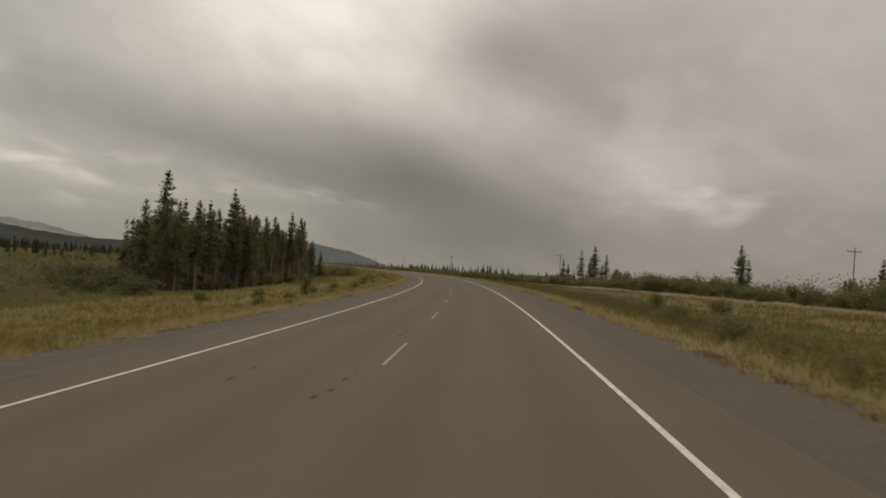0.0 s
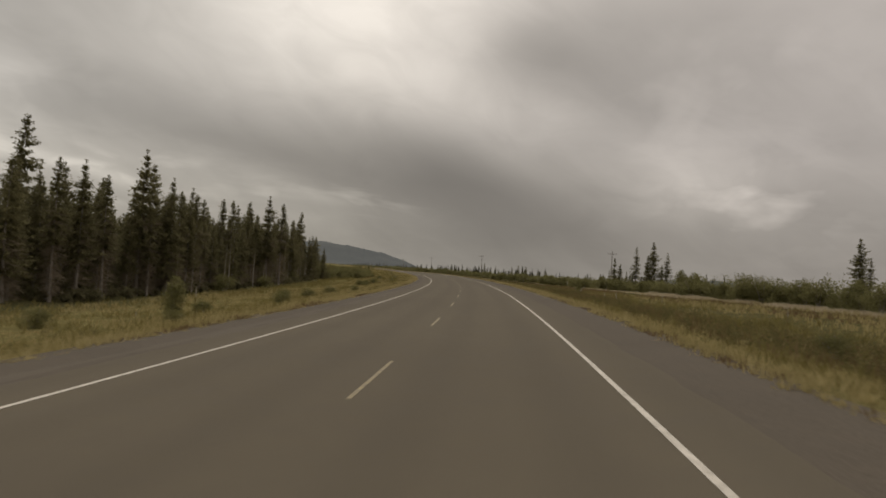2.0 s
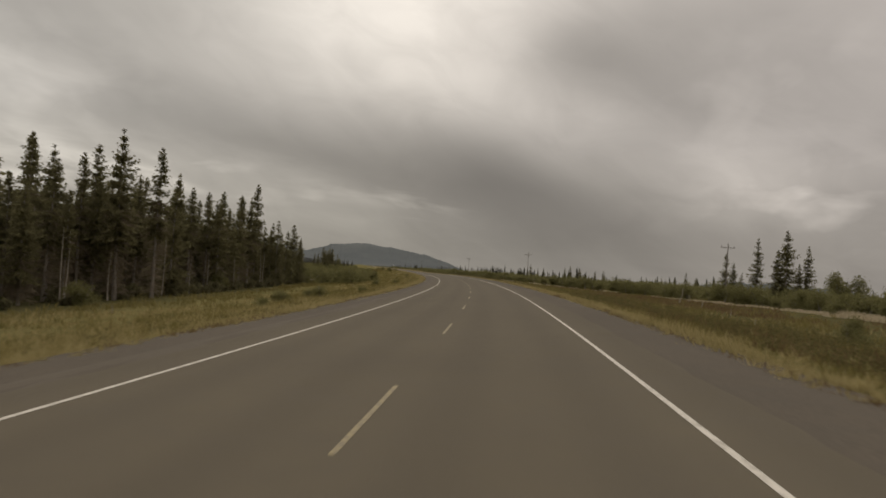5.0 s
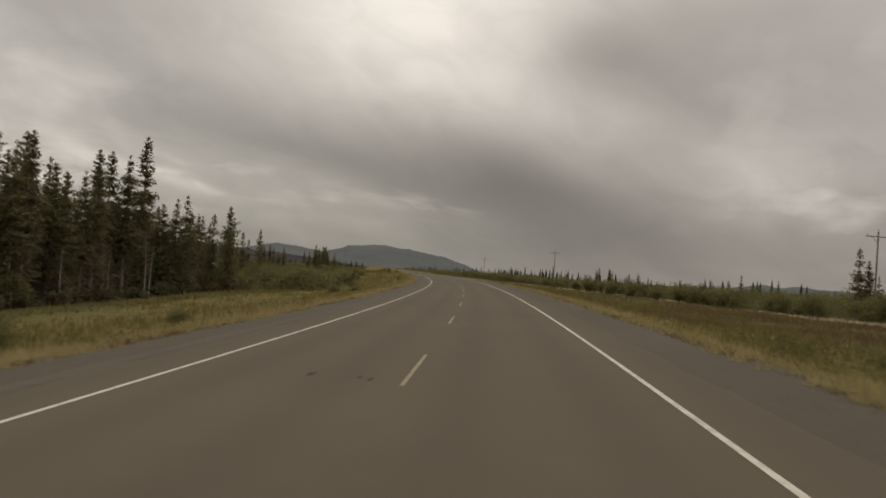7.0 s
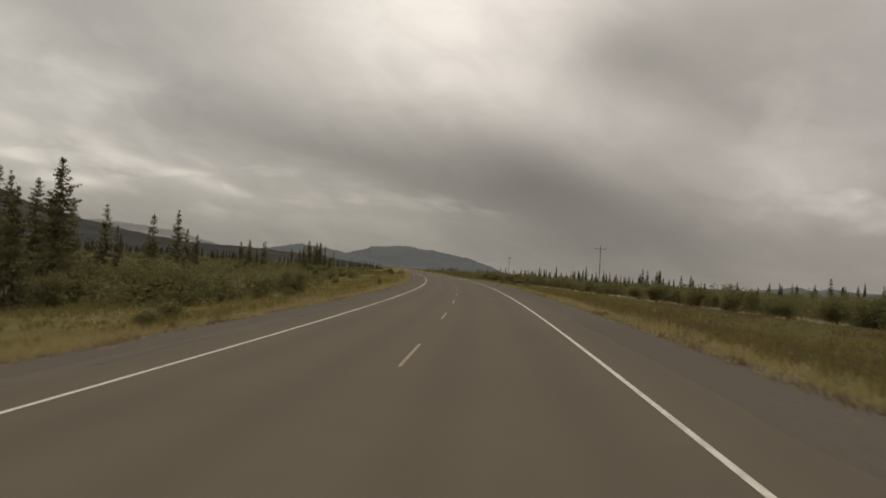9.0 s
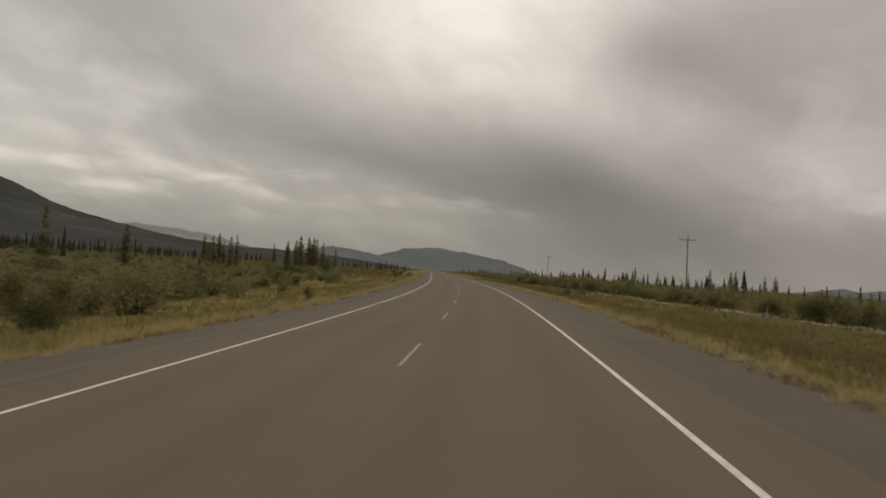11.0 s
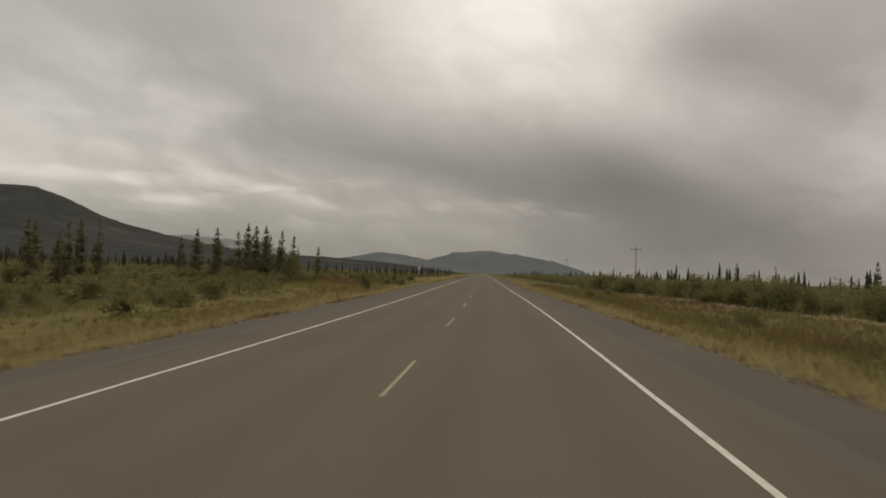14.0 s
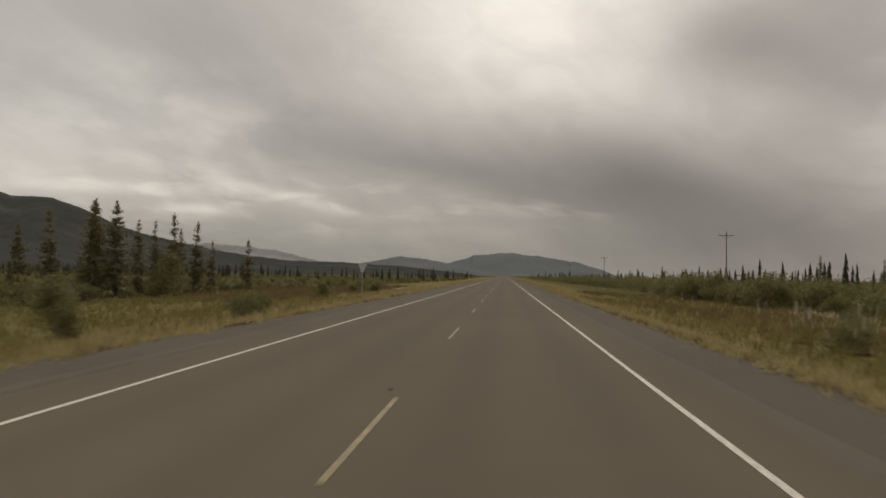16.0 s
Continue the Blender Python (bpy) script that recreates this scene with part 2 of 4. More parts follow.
def make_ground():
    m, n = material("verge_soil_and_turf")
    p = place_vec(n)
    a, b, c = n.noise(p, 0.05, 4.0, 0.6), n.noise(p, 0.5, 6.0, 0.65), n.noise(p, 7.0, 5.0, 0.7)
    heath = n.ramp(b, [(0.3, (0.044, 0.044, 0.021)), (0.5, (0.064, 0.060, 0.028)), (0.7, (0.088, 0.079, 0.040))])
    heath = n.mix(n.ramp(a, [(0.45, grey(0.0)), (0.65, grey(0.6))]), heath, (0.085, 0.062, 0.036, 1))
    turf = n.ramp(b, [(0.3, (0.115, 0.102, 0.040)), (0.55, (0.195, 0.164, 0.068)), (0.75, (0.265, 0.219, 0.10))])
    v = n.add("ShaderNodeAttribute")
    v.attribute_name = "verge"
    col = n.mix(v.outputs["Fac"], heath, turf)
    col = n.mix(0.35, col, n.ramp(c, [(0.3, (0.035, 0.035, 0.015)), (0.7, (0.15, 0.135, 0.06))]))
    finish(n, col, 1.0, c, 0.9, 0.15, spec=0.0)
    return m


M_GROUND = make_ground()


def make_leaf(name, stops, through_light=0.4, scale=0.15):
    m, n = material(name)
    g = n.add("ShaderNodeNewGeometry")
    big = n.noise(g.outputs["Position"], scale, 3.0, 0.6)
    f = n.math("ADD", n.math("MULTIPLY", g.outputs["Random Per Island"], 0.42), n.math("MULTIPLY", big, 0.62))
    rnd = n.add("ShaderNodeObjectInfo").outputs["Random"]
    col = n.ramp(f, stops)
    col = n.mix(n.math("MULTIPLY", rnd, 0.25), col, stops[0][1] + (1,))
    d = n.add("ShaderNodeBsdfDiffuse", ins={"Color": col, "Roughness": 0.5})
    t = n.add("ShaderNodeBsdfTranslucent", ins={"Color": col})
    mixed = n.add("ShaderNodeMixShader", ins={0: through_light, 1: d.outputs[0], 2: t.outputs[0]})
    n.link(mixed.outputs[0], n.add("ShaderNodeOutputMaterial").inputs[0])
    return m


M_NEEDLE = make_leaf("spruce_needles", [(0.1, (0.122, 0.112, 0.062)), (0.5, (0.185, 0.169, 0.090)), (0.95, (0.26, 0.236, 0.118))], 0.5)
M_WILLOW = make_leaf("willow_leaves", [(0.1, (0.122, 0.117, 0.050)), (0.5, (0.186, 0.176, 0.076)), (0.95, (0.272, 0.252, 0.118))], 0.5)
M_STRAW = make_leaf("straw_grass", [(0.1, (0.185, 0.154, 0.066)), (0.45, (0.36, 0.298, 0.136)), (0.95, (0.55, 0.456, 0.250))], scale=0.4)
M_BLEACH = make_leaf("bleached_grass", [(0.1, (0.34, 0.285, 0.185)), (0.5, (0.54, 0.455, 0.32)), (0.95, (0.72, 0.625, 0.47))], scale=0.3)
M_TWIG = make_leaf("dead_twigs", [(0.1, (0.14, 0.112, 0.078)), (0.5, (0.22, 0.18, 0.128)), (0.95, (0.32, 0.268, 0.20))], 0.3)
M_BRUSH = make_leaf("dull_undergrowth", [(0.1, (0.085, 0.078, 0.044)), (0.5, (0.135, 0.124, 0.068)), (0.95, (0.20, 0.182, 0.10))])
M_GREEN = make_leaf("green_grass", [(0.1, (0.116, 0.103, 0.034)), (0.5, (0.206, 0.173, 0.062)), (0.95, (0.35, 0.284, 0.122))], scale=0.3)
M_FORB = make_leaf("verge_weed_leaves", [(0.1, (0.078, 0.070, 0.028)), (0.5, (0.130, 0.116, 0.050)), (0.95, (0.215, 0.182, 0.088))], scale=0.3)
M_RUST = make_leaf("rust_brown_weeds", [(0.1, (0.105, 0.069, 0.038)), (0.5, (0.175, 0.122, 0.064)), (0.95, (0.26, 0.195, 0.105))], scale=0.3)
M_FARTREE = make_leaf("far_spruce_needles", [(0.1, (0.065, 0.062, 0.044)), (0.95, (0.12, 0.114, 0.074))])


def make_bark(name, a, b):
    m, n = material(name)
    p = place_vec(n)
    v = n.noise(n.add("ShaderNodeVectorMath", op="MULTIPLY", ins={0: p, 1: (14, 14, 3)}).outputs[0], 1.0, 5.0, 0.7)
    finish(n, n.ramp(v, [(0.3, a), (0.7, b)]), 0.95, v, 0.8, 0.02)
    return m


M_BARK = make_bark("spruce_bark", (0.14, 0.12, 0.097), (0.32, 0.285, 0.24))
M_SNAG = make_bark("dead_spruce_wood", (0.21, 0.182, 0.145), (0.38, 0.335, 0.275))
M_POLE = make_bark("weathered_pole", (0.13, 0.112, 0.09), (0.24, 0.21, 0.175))


def make_hill(name, a, b, c):
    m, n = material(name)
    p = place_vec(n)
    v, w = n.noise(p, 0.004, 6.0, 0.6), n.noise(p, 0.03, 5.0, 0.7)
    col = n.ramp(v, [(0.35, a), (0.55, b), (0.7, c)])
    col = n.mix(0.3, col, n.ramp(w, [(0.35, a), (0.7, c)]))
    finish(n, col, 1.0, w, 0.6, 6.0, spec=0.0)
    return m


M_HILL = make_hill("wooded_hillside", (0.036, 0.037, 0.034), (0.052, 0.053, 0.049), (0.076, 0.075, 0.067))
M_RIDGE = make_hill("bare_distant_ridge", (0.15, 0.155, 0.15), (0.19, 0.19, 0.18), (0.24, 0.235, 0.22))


def make_plain(name, a, b, rough, metal):
    m, n = material(name)
    p = place_vec(n)
    v = n.noise(p, 6.0, 5.0, 0.65)
    finish(n, n.ramp(v, [(0.3, a), (0.7, b)]), rough, n.noise(p, 60.0), 0.15, 0.003, metal=metal)
    return m


M_STEEL = make_plain("galvanised_steel", (0.22, 0.22, 0.215), (0.34, 0.34, 0.33), 0.5, 0.7)
M_SIGN = make_plain("dull_aluminium", (0.36, 0.36, 0.35), (0.48, 0.48, 0.46), 0.55, 0.3)
M_FLUFF = make_plain("seed_fluff", (0.26, 0.235, 0.18), (0.40, 0.37, 0.30), 0.95, 0.0)
M_GLASSY = make_plain("brown_porcelain", (0.07, 0.04, 0.025), (0.11, 0.07, 0.05), 0.25, 0.0)
# paler, bluer copy of the wooded hillside: air haze painted into the colour
M_HILLHAZE = make_hill("haze_tinted_hillside", (0.098, 0.106, 0.108), (0.112, 0.12, 0.12), (0.13, 0.136, 0.134))

# ---- mesh helpers ----


def mesh_of(name, verts, faces, mat, shade=False):
    me = bpy.data.meshes.new(name)
    me.from_pydata([tuple(v) for v in np.asarray(verts, float)], [], [tuple(int(i) for i in f) for f in faces])
    me.materials.append(mat)
    if shade:
        me.shade_smooth()
    me.update()
    return me


def quick_mesh(name, verts, tris, mat):
    """Many loose triangles, fast."""
    me = bpy.data.meshes.new(name)
    v, f = np.asarray(verts, np.float32), np.asarray(tris, np.int32)
    me.vertices.add(len(v))
    me.vertices.foreach_set("co", v.ravel())
    me.loops.add(f.size)
    me.loops.foreach_set("vertex_index", f.ravel())
    me.polygons.add(len(f))
    me.polygons.foreach_set("loop_start", np.arange(len(f), dtype=np.int32) * f.shape[1])
    me.materials.append(mat)
    me.update(calc_edges=True)
    return me


def child(name, me, parent, label=""):
    ob = new(name, me)
    ob.parent = parent
    if label:
        ob["label"] = label
    return ob


def strip(name, s_list, u_list, zf, mat, lift=0.0):
    S, U = np.meshgrid(np.asarray(s_list, float), np.asarray(u_list, float), indexing="ij")
    X, Y = plan(S, U)
    Z = zf(S, U) + lift
    n, k = S.shape
    idx = np.arange(n * k).reshape(n, k)
    f = np.stack([idx[:-1, :-1], idx[:-1, 1:], idx[1:, 1:], idx[1:, :-1]], -1).reshape(-1, 4)
    return mesh_of(name, np.stack([X, Y, Z], -1).reshape(-1, 3), f, mat, True)


# ---- ground, road ----
s_near = np.concatenate([np.arange(-590, -60, 40), np.arange(-60, 520, 2.5), np.arange(520, 1000, 20), np.arange(1000, 4900, 150)])
u_half = [6.2, 6.5, 7, 7.6, 8.3, 9, 10, 11, 12, 13, 14.5, 16, 18, 20, 22, 25, 29, 34, 40, 50, 65, 85, 110, 150, 220, 350, 600, 1000, 1700, 2800, 4300]
ground_mesh = strip("ground", s_near, [-a for a in u_half[::-1]] + [0] + u_half, ground_z, M_GROUND)
_S, _U = np.meshgrid(s_near, np.array([-a for a in u_half[::-1]] + [0] + u_half), indexing="ij")
_verge = np.where(_U < 0, 1 - smooth(24, 33, -_U), 1 - smooth(9, 22, _U) * 0.75 - smooth(36, 50, _U) * 0.25)
ground_mesh.attributes.new("verge", "FLOAT", "POINT").data.foreach_set("value", _verge.ravel().astype(np.float32))
ground = tagged(new("ground", ground_mesh), "rough grassy turf and soil beside a highway", "ground", kind="structure")

s_road = np.concatenate([np.arange(-120, 520, 4), np.arange(520, 2400, 20)])
PAVED = 4.75
u_road = np.array([-PAVED, -3.9, -2.6, -1.3, 0, 1.3, 2.6, 3.9, PAVED])
road_mesh = strip("road", s_road, u_road, road_z, M_ROAD)
road_mesh.attributes.new("across", "FLOAT", "POINT").data.foreach_set("value", np.tile(u_road, len(s_road)).astype(np.float32))
road = tagged(new("road", road_mesh), "grey-brown worn asphalt two-lane highway", "road", kind="structure")
s_fine = np.concatenate([np.arange(-40, 470, 0.8), np.arange(470, 900, 5)])
for side, nm in ((-1, "left"), (1, "right")):
    # the gravel laps over the paving with a ragged edge
    S_ = s_fine[:, None] + np.zeros((1, 4))
    inner = PAVED - 0.16 + 0.10 * wave(s_fine, s_fine * 0.6, 2.1, 3.0 + side) + 0.06 * wave(s_fine, s_fine * 0.2, 0.5, 1.0 + side)
    outer = EDGE + 0.45 + 0.12 * wave(s_fine, s_fine * 0.3, 3.0, 5.0 + side)
    U_ = side * np.stack([inner, inner + 0.25, (inner + outer) / 2, outer], 1)
    X_, Y_ = plan(S_, U_)
    lift = np.array([-0.006, 0.006, 0.006, -0.06])[None, :]
    Z_ = road_z(S_, U_) + lift
    idx = np.arange(S_.size).reshape(S_.shape)
    quad = [idx[:-1, :-1], idx[:-1, 1:], idx[1:, 1:], idx[1:, :-1]]
    quad = np.stack(quad if side > 0 else quad[::-1], -1).reshape(-1, 4)
    tagged(new("shoulder_" + nm, mesh_of("shoulder", np.stack([X_, Y_, Z_], -1).reshape(-1, 3), quad, M_SHOULDER, False)),
           "dark brown gravel shoulder of the highway", "shoulder", kind="structure")
    c = LANE * side
    child("edge_line", strip("edge_line", s_road, [c - 0.043, c + 0.043], road_z, M_WHITE, 0.004), road, "white painted edge line")
DASH, PHASE = 12.19, -0.25
for k in range(-2, 45):
    a = k * DASH + PHASE
    child("centre_dash", strip("centre_dash", np.linspace(a, a + 3.75, 3), [0.042, 0.110], road_z, M_YELLOW, 0.004), road)



def blot(name, s, u, ls, lu, mat, seed, label=""):
    """A flat ragged patch on the paving."""
    r = np.random.default_rng(seed)
    n = 14
    a = np.linspace(0, 2 * math.pi, n, endpoint=False)
    k = r.uniform(0.55, 1.1, n)
    ss, uu = s + np.cos(a) * k * ls * 0.75, u + np.sin(a) * k * lu * 0.75
    x, y = plan(ss, uu)
    return child(name, mesh_of(name, np.stack([x, y, road_z(ss, uu) + 0.005], -1), [tuple(range(n))[::-1]], mat), road, label)


TAR_BEND = [
    (8.8, -0.35, 0.22, 0.07), (9.3, -0.25, 0.2, 0.06), (10.3, -0.25, 0.25, 0.05), (10.9, -0.2, 0.15, 0.04), (11.2, -1.95, 0.35, 0.06), (10.1, -1.9, 0.3, 0.05), (17.5, -0.3, 0.3, 0.07), (18.6, -0.25, 0.35, 0.06),
    (19.6, -0.3, 0.2, 0.05), (23.5, -0.3, 0.3, 0.06), (24.3, -0.28, 0.35, 0.05), (26.5, -0.32, 0.3, 0.07), (27.3, -0.3, 0.25, 0.06), (28.6, -0.25, 0.3, 0.05), (81.5, -1.1, 0.2, 0.06), (81.5, -1.95, 0.25, 0.07),
]
TAR_STRAIGHT = [
    (159.1, -1.45, 0.3, 0.09), (158.7, -0.45, 0.25, 0.07), (158.9, -0.65, 0.2, 0.06), (171.0, 0.35, 0.2, 0.05), (172.2, 0.3, 0.2, 0.05), (173.2, 0.4, 0.18, 0.05), (194.0, -0.55, 0.25, 0.07), (197.9, -0.5, 0.3, 0.07),
    (293.7, 0.55, 0.22, 0.11), (340.2, 0.3, 0.2, 0.05), (366.3, -0.6, 0.3, 0.07), (365.2, -0.75, 0.3, 0.08), (363.6, -0.95, 0.3, 0.09), (382.0, -0.1, 0.2, 0.06),
]
for i, (s, u, ls, lu) in enumerate(TAR_BEND + TAR_STRAIGHT):
    blot("tar_patch", s, u, ls, lu, M_TAR, 900 + i)
def dust(s0, s1, u0, wide, seed):
    """A thin streak of blown dust along the edge of the paving."""
    sd = np.arange(s0, s1, 0.8)
    wd = wide * np.clip((sd - s0) / 20 + 0.1, 0, 1) * (0.8 + 0.5 * wave(sd, sd * 0.4, 2.0, seed))
    ud = u0 + 0.06 * wave(sd, sd * 0.2, 6.0, seed + 1)
    rows = []
    for off in (-1, 0, 1):
        x_, y_ = plan(sd, ud + off * wd)
        rows.append(np.stack([x_, y_, road_z(sd, ud + off * wd) + (0.012 if off == 0 else -0.005)], -1))
    idx = np.arange(3 * len(sd)).reshape(3, -1)
    f = np.stack([idx[:-1, :-1], idx[1:, :-1], idx[1:, 1:], idx[:-1, 1:]], -1).reshape(-1, 4)
    child("dust_streak", mesh_of("dust_streak", np.concatenate(rows, 0), f, M_DUST), road, "pale dust streak along the edge")


dust(270, 470, 4.75, 0.42, 2.0)
dust(-30, 470, -5.0, 0.5, 4.0)
tagged(new("gravel_side_road", strip("gravel_side_road", np.linspace(466, 472, 4), -np.array([6.0, 9, 12, 15, 18, 22, 28, 36, 50, 70]), ground_z, M_GRAVEL, 0.05)),
       "pale gravel side road that joins the highway", "side road", kind="structure")

# ---- hills ----
HX, HY = (float(v) for v in plan(260, 0))


def ridge(name, dist, profile, mat, depth, label, seed=1.7):
    """A hill range round the middle of the drive; profile gives its skyline as (azimuth, height) in degrees."""
    n, k = 240, 14
    az = np.linspace(profile[0][0], profile[-1][0], n)
    top = np.interp(az, [p[0] for p in profile], [p[1] for p in profile])
    for _ in range(3):
        top[1:-1] = 0.25 * top[:-2] + 0.5 * top[1:-1] + 0.25 * top[2:]
    top = top + (wave(az, az * 0.3, 0.55, seed) * 0.05 + wave(az, az * 0.3, 0.16, seed * 2) * 0.03) * np.clip(top, 0, 1.2)
    a = np.radians(az - 10)
    V = []
    for j in range(k):
        q = j / (k - 1)
        d = dist - depth * (1 - q)
        shape = q ** 1.25 * (1 + 0.16 * wave(az * 2.0, az * 0 + q * 5, 1.3, seed) * (1 - q) * q * 2)
        hgt = np.tan(np.radians(top)) * dist * shape - 8 * (1 - q) + 1.6 * q
        V.append(np.stack([HX + np.sin(a) * d, HY + np.cos(a) * d, hgt], -1))
    V.append(np.stack([HX + np.sin(a) * (dist + 150), HY + np.cos(a) * (dist + 150), np.full(n, -12.0)], -1))
    V = np.stack(V, 0)
    idx = np.arange((k + 1) * n).reshape(k + 1, n)
    f = np.stack([idx[:-1, :-1], idx[:-1, 1:], idx[1:, 1:], idx[1:, :-1]], -1).reshape(-1, 4)
    return tagged(new(name, mesh_of(name, V.reshape(-1, 3), f, mat, True)), label, "hill", kind="structure")


ridge("mountain", 2600, [(-70, 3.0), (-60, 4.6), (-52, 5.1), (-45.0, 5.3), (-43.8, 5.0), (-42.9, 4.72), (-42.1, 4.88), (-40.9, 4.85), (-39.7, 4.55), (-38.2, 3.9), (-36.3, 3.0), (-34.4, 2.5), (-32, 1.95), (-29.8, 1.55), (-27.2, 1.15), (-24.6, 0.88),
                         (-20, 0.8), (-16, 0.6), (-12, 0.25), (-9, -0.1)], M_HILL, 1500, "dark wooded mountain flank under cloud")
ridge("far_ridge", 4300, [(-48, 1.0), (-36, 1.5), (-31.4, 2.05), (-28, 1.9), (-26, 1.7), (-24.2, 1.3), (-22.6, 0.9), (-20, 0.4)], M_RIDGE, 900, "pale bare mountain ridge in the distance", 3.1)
# the three farthest wooded hills carry their haze in the base colour
ridge("wooded_hill", 3500, [(-22, 0.3), (-18, 0.95), (-16.2, 1.34), (-14.4, 1.28), (-11.5, 0.8), (-8, 0.2)], M_HILLHAZE, 700, "wooded hill with blue-grey haze in its colour", 2.3)
ridge("wooded_hill", 3900, [(-15, 0.4), (-12, 0.9), (-10.1, 1.55), (-7.5, 1.8), (-4.6, 1.55), (-1.9, 1.1), (-0.1, 0.6), (1.4, 0.0), (3, -0.4)], M_HILLHAZE, 700, "wooded hill with blue-grey haze in its colour", 5.2)
ridge("wooded_hill", 4400, [(16, -0.5), (20, 0.0), (22, 0.3), (23.4, 0.56), (24.4, 0.32), (25.7, 0.56), (27, 0.42), (30, 0.4), (33, 0.0), (48, -0.4)], M_HILLHAZE, 500, "low hill on the horizon with blue-grey haze in its colour", 7.7)

# ---- trees ----
rng = np.random.default_rng(7)


def spruce_arrays(rng, H, R, crown_from=0.12, branches=150, sprays=11, size=0.36):
    """Needle twigs of a narrow northern spruce, whorl above whorl, as loose triangles."""
    crown = H * (1 - crown_from)
    whorls = max(6, int(crown / 0.40))
    k = np.minimum((rng.random(branches) ** 1.12 * whorls).astype(int), whorls - 1)
    shift, vigour, lop = rng.normal(0, 0.25, whorls), rng.uniform(0.72, 1.15, whorls), rng.random(whorls) * 6.28
    t = np.clip((k + 0.5 + shift[k] + rng.normal(0, 0.3, branches)) / whorls, 0, 1)
    az = rng.random(branches) * 2 * np.pi
    prof = 1.12 * (1 - t) ** 0.84 * (0.66 + 0.34 * np.minimum(1, t * 4 + 0.2)) + 0.035
    L = R * prof * vigour[k] * (1 + 0.22 * np.sin(az + lop[k])) * rng.uniform(0.6, 1.15, branches) + 0.06
    n = np.maximum(3, (sprays * (0.25 + 0.9 * L / R)).astype(int))
    i = np.repeat(np.arange(branches), n)
    m = len(i)
    q = rng.random(m) ** 0.8
    rise = (-0.62 + 1.0 * t)[i]
    out = L[i] * q
    dx, dy = np.cos(az[i]), np.sin(az[i])
    c = np.stack([dx * out, dy * out, crown_from * H + crown * t[i] + L[i] * (rise * q - 0.22 * q + 0.34 * q * q)], -1) + rng.normal(0, 0.035, (m, 3))
    turn = az[i] + rng.choice([-1, 1], m) * rng.uniform(0.1, 1.1, m)
    ln = 1.12 * size * rng.uniform(0.55, 1.25, m) * (0.45 + 0.55 * np.minimum(1, L[i] / 0.8)) * (1.1 - 0.45 * q) * (0.78 + 0.22 * (1 - t[i]))
    tip = c + np.stack([np.cos(turn) * ln, np.sin(turn) * ln, ln * rng.uniform(-0.75, 0.2, m)], -1)
    w = ln * rng.uniform(0.27, 0.45, m)
    tiltv = rng.uniform(-1.2, 1.2, m)
    side = np.stack([-np.sin(turn) * w * np.cos(tiltv), np.cos(turn) * w * np.cos(tiltv), w * np.sin(tiltv)], -1)
    V = [np.stack([c - side, c + side, tip], 1)]
    h = rng.random(m) < 0.55  # hanging twigs under the branch
    drop = c[h] + np.stack([dx[h] * 0.25 * ln[h], dy[h] * 0.25 * ln[h], -ln[h] * rng.uniform(0.6, 1.0, h.sum())], -1)
    V.append(np.stack([c[h] + side[h] * 1.1, c[h] - side[h] * 1.1, drop], 1))
    # leader
    n = 16
    zz = H - rng.random(n) * 0.10 * H
    ang = rng.random(n) * 6.28
    r = (H - zz) * 0.22 + 0.05
    c = np.stack([zz * 0, zz * 0, zz], -1)
    tip = c + np.stack([np.cos(ang) * r, np.sin(ang) * r, 0.12 + 0 * r], -1)
    side = np.stack([-np.sin(ang) * 0.05, np.cos(ang) * 0.05, 0.05 + 0 * ang], -1)
    V.append(np.stack([c - side, c + side, tip], 1))
    return np.concatenate(V, 0)


def trunk_mesh(rng, H, r0, mat, bend=0.1, sides=7):
    V, F, n = [], [], 8
    bx, by = rng.normal(0, bend, 2)
    for j in range(n):
        q = j / (n - 1)
        r = r0 * (1 - q) ** 0.8 + 0.012
        if j == 0:
            r *= 1.25
        for k in range(sides):
            a = 2 * math.pi * k / sides
            V.append((math.cos(a) * r + bx * math.sin(q * 3), math.sin(a) * r + by * math.sin(q * 3), q * H - 0.15 * (j == 0)))
    for j in range(n - 1):
        for k in range(sides):
            F.append((j * sides + k, j * sides + (k + 1) % sides, (j + 1) * sides + (k + 1) % sides, (j + 1) * sides + k))
    return mesh_of("trunk", V, F, mat, True)


def tri_mesh(name, tris, mat):
    return quick_mesh(name, tris.reshape(-1, 3), np.arange(len(tris) * 3).reshape(-1, 3), mat)


def dead_arrays(rng, H, R, crown_from, n=300):
    """Bare drooping twigs below the crown."""
    z = H * rng.uniform(0.05, crown_from + 0.22, n)
    a = rng.random(n) * 6.28
    L = R * rng.uniform(0.3, 0.85, n)
    d = np.stack([np.cos(a) * L, np.sin(a) * L, -L * rng.uniform(0.1, 0.5, n)], -1)
    c = np.stack([0 * z, 0 * z, z], -1)
    w = np.stack([-np.sin(a) * 0.02, np.cos(a) * 0.02, np.full(n, 0.03)], -1)
    main = np.stack([c - w, c + w, c + d], 1)
    q = rng.uniform(0.3, 0.9, (3, n, 1))
    fork = [np.stack([c + d * q[k], c + d * q[k] + w * 1.6, c + d * q[k] + d * 0.3 + rng.normal(0, 0.22, (n, 3))], 1) for k in range(3)]
    return np.concatenate([main] + fork, 0)


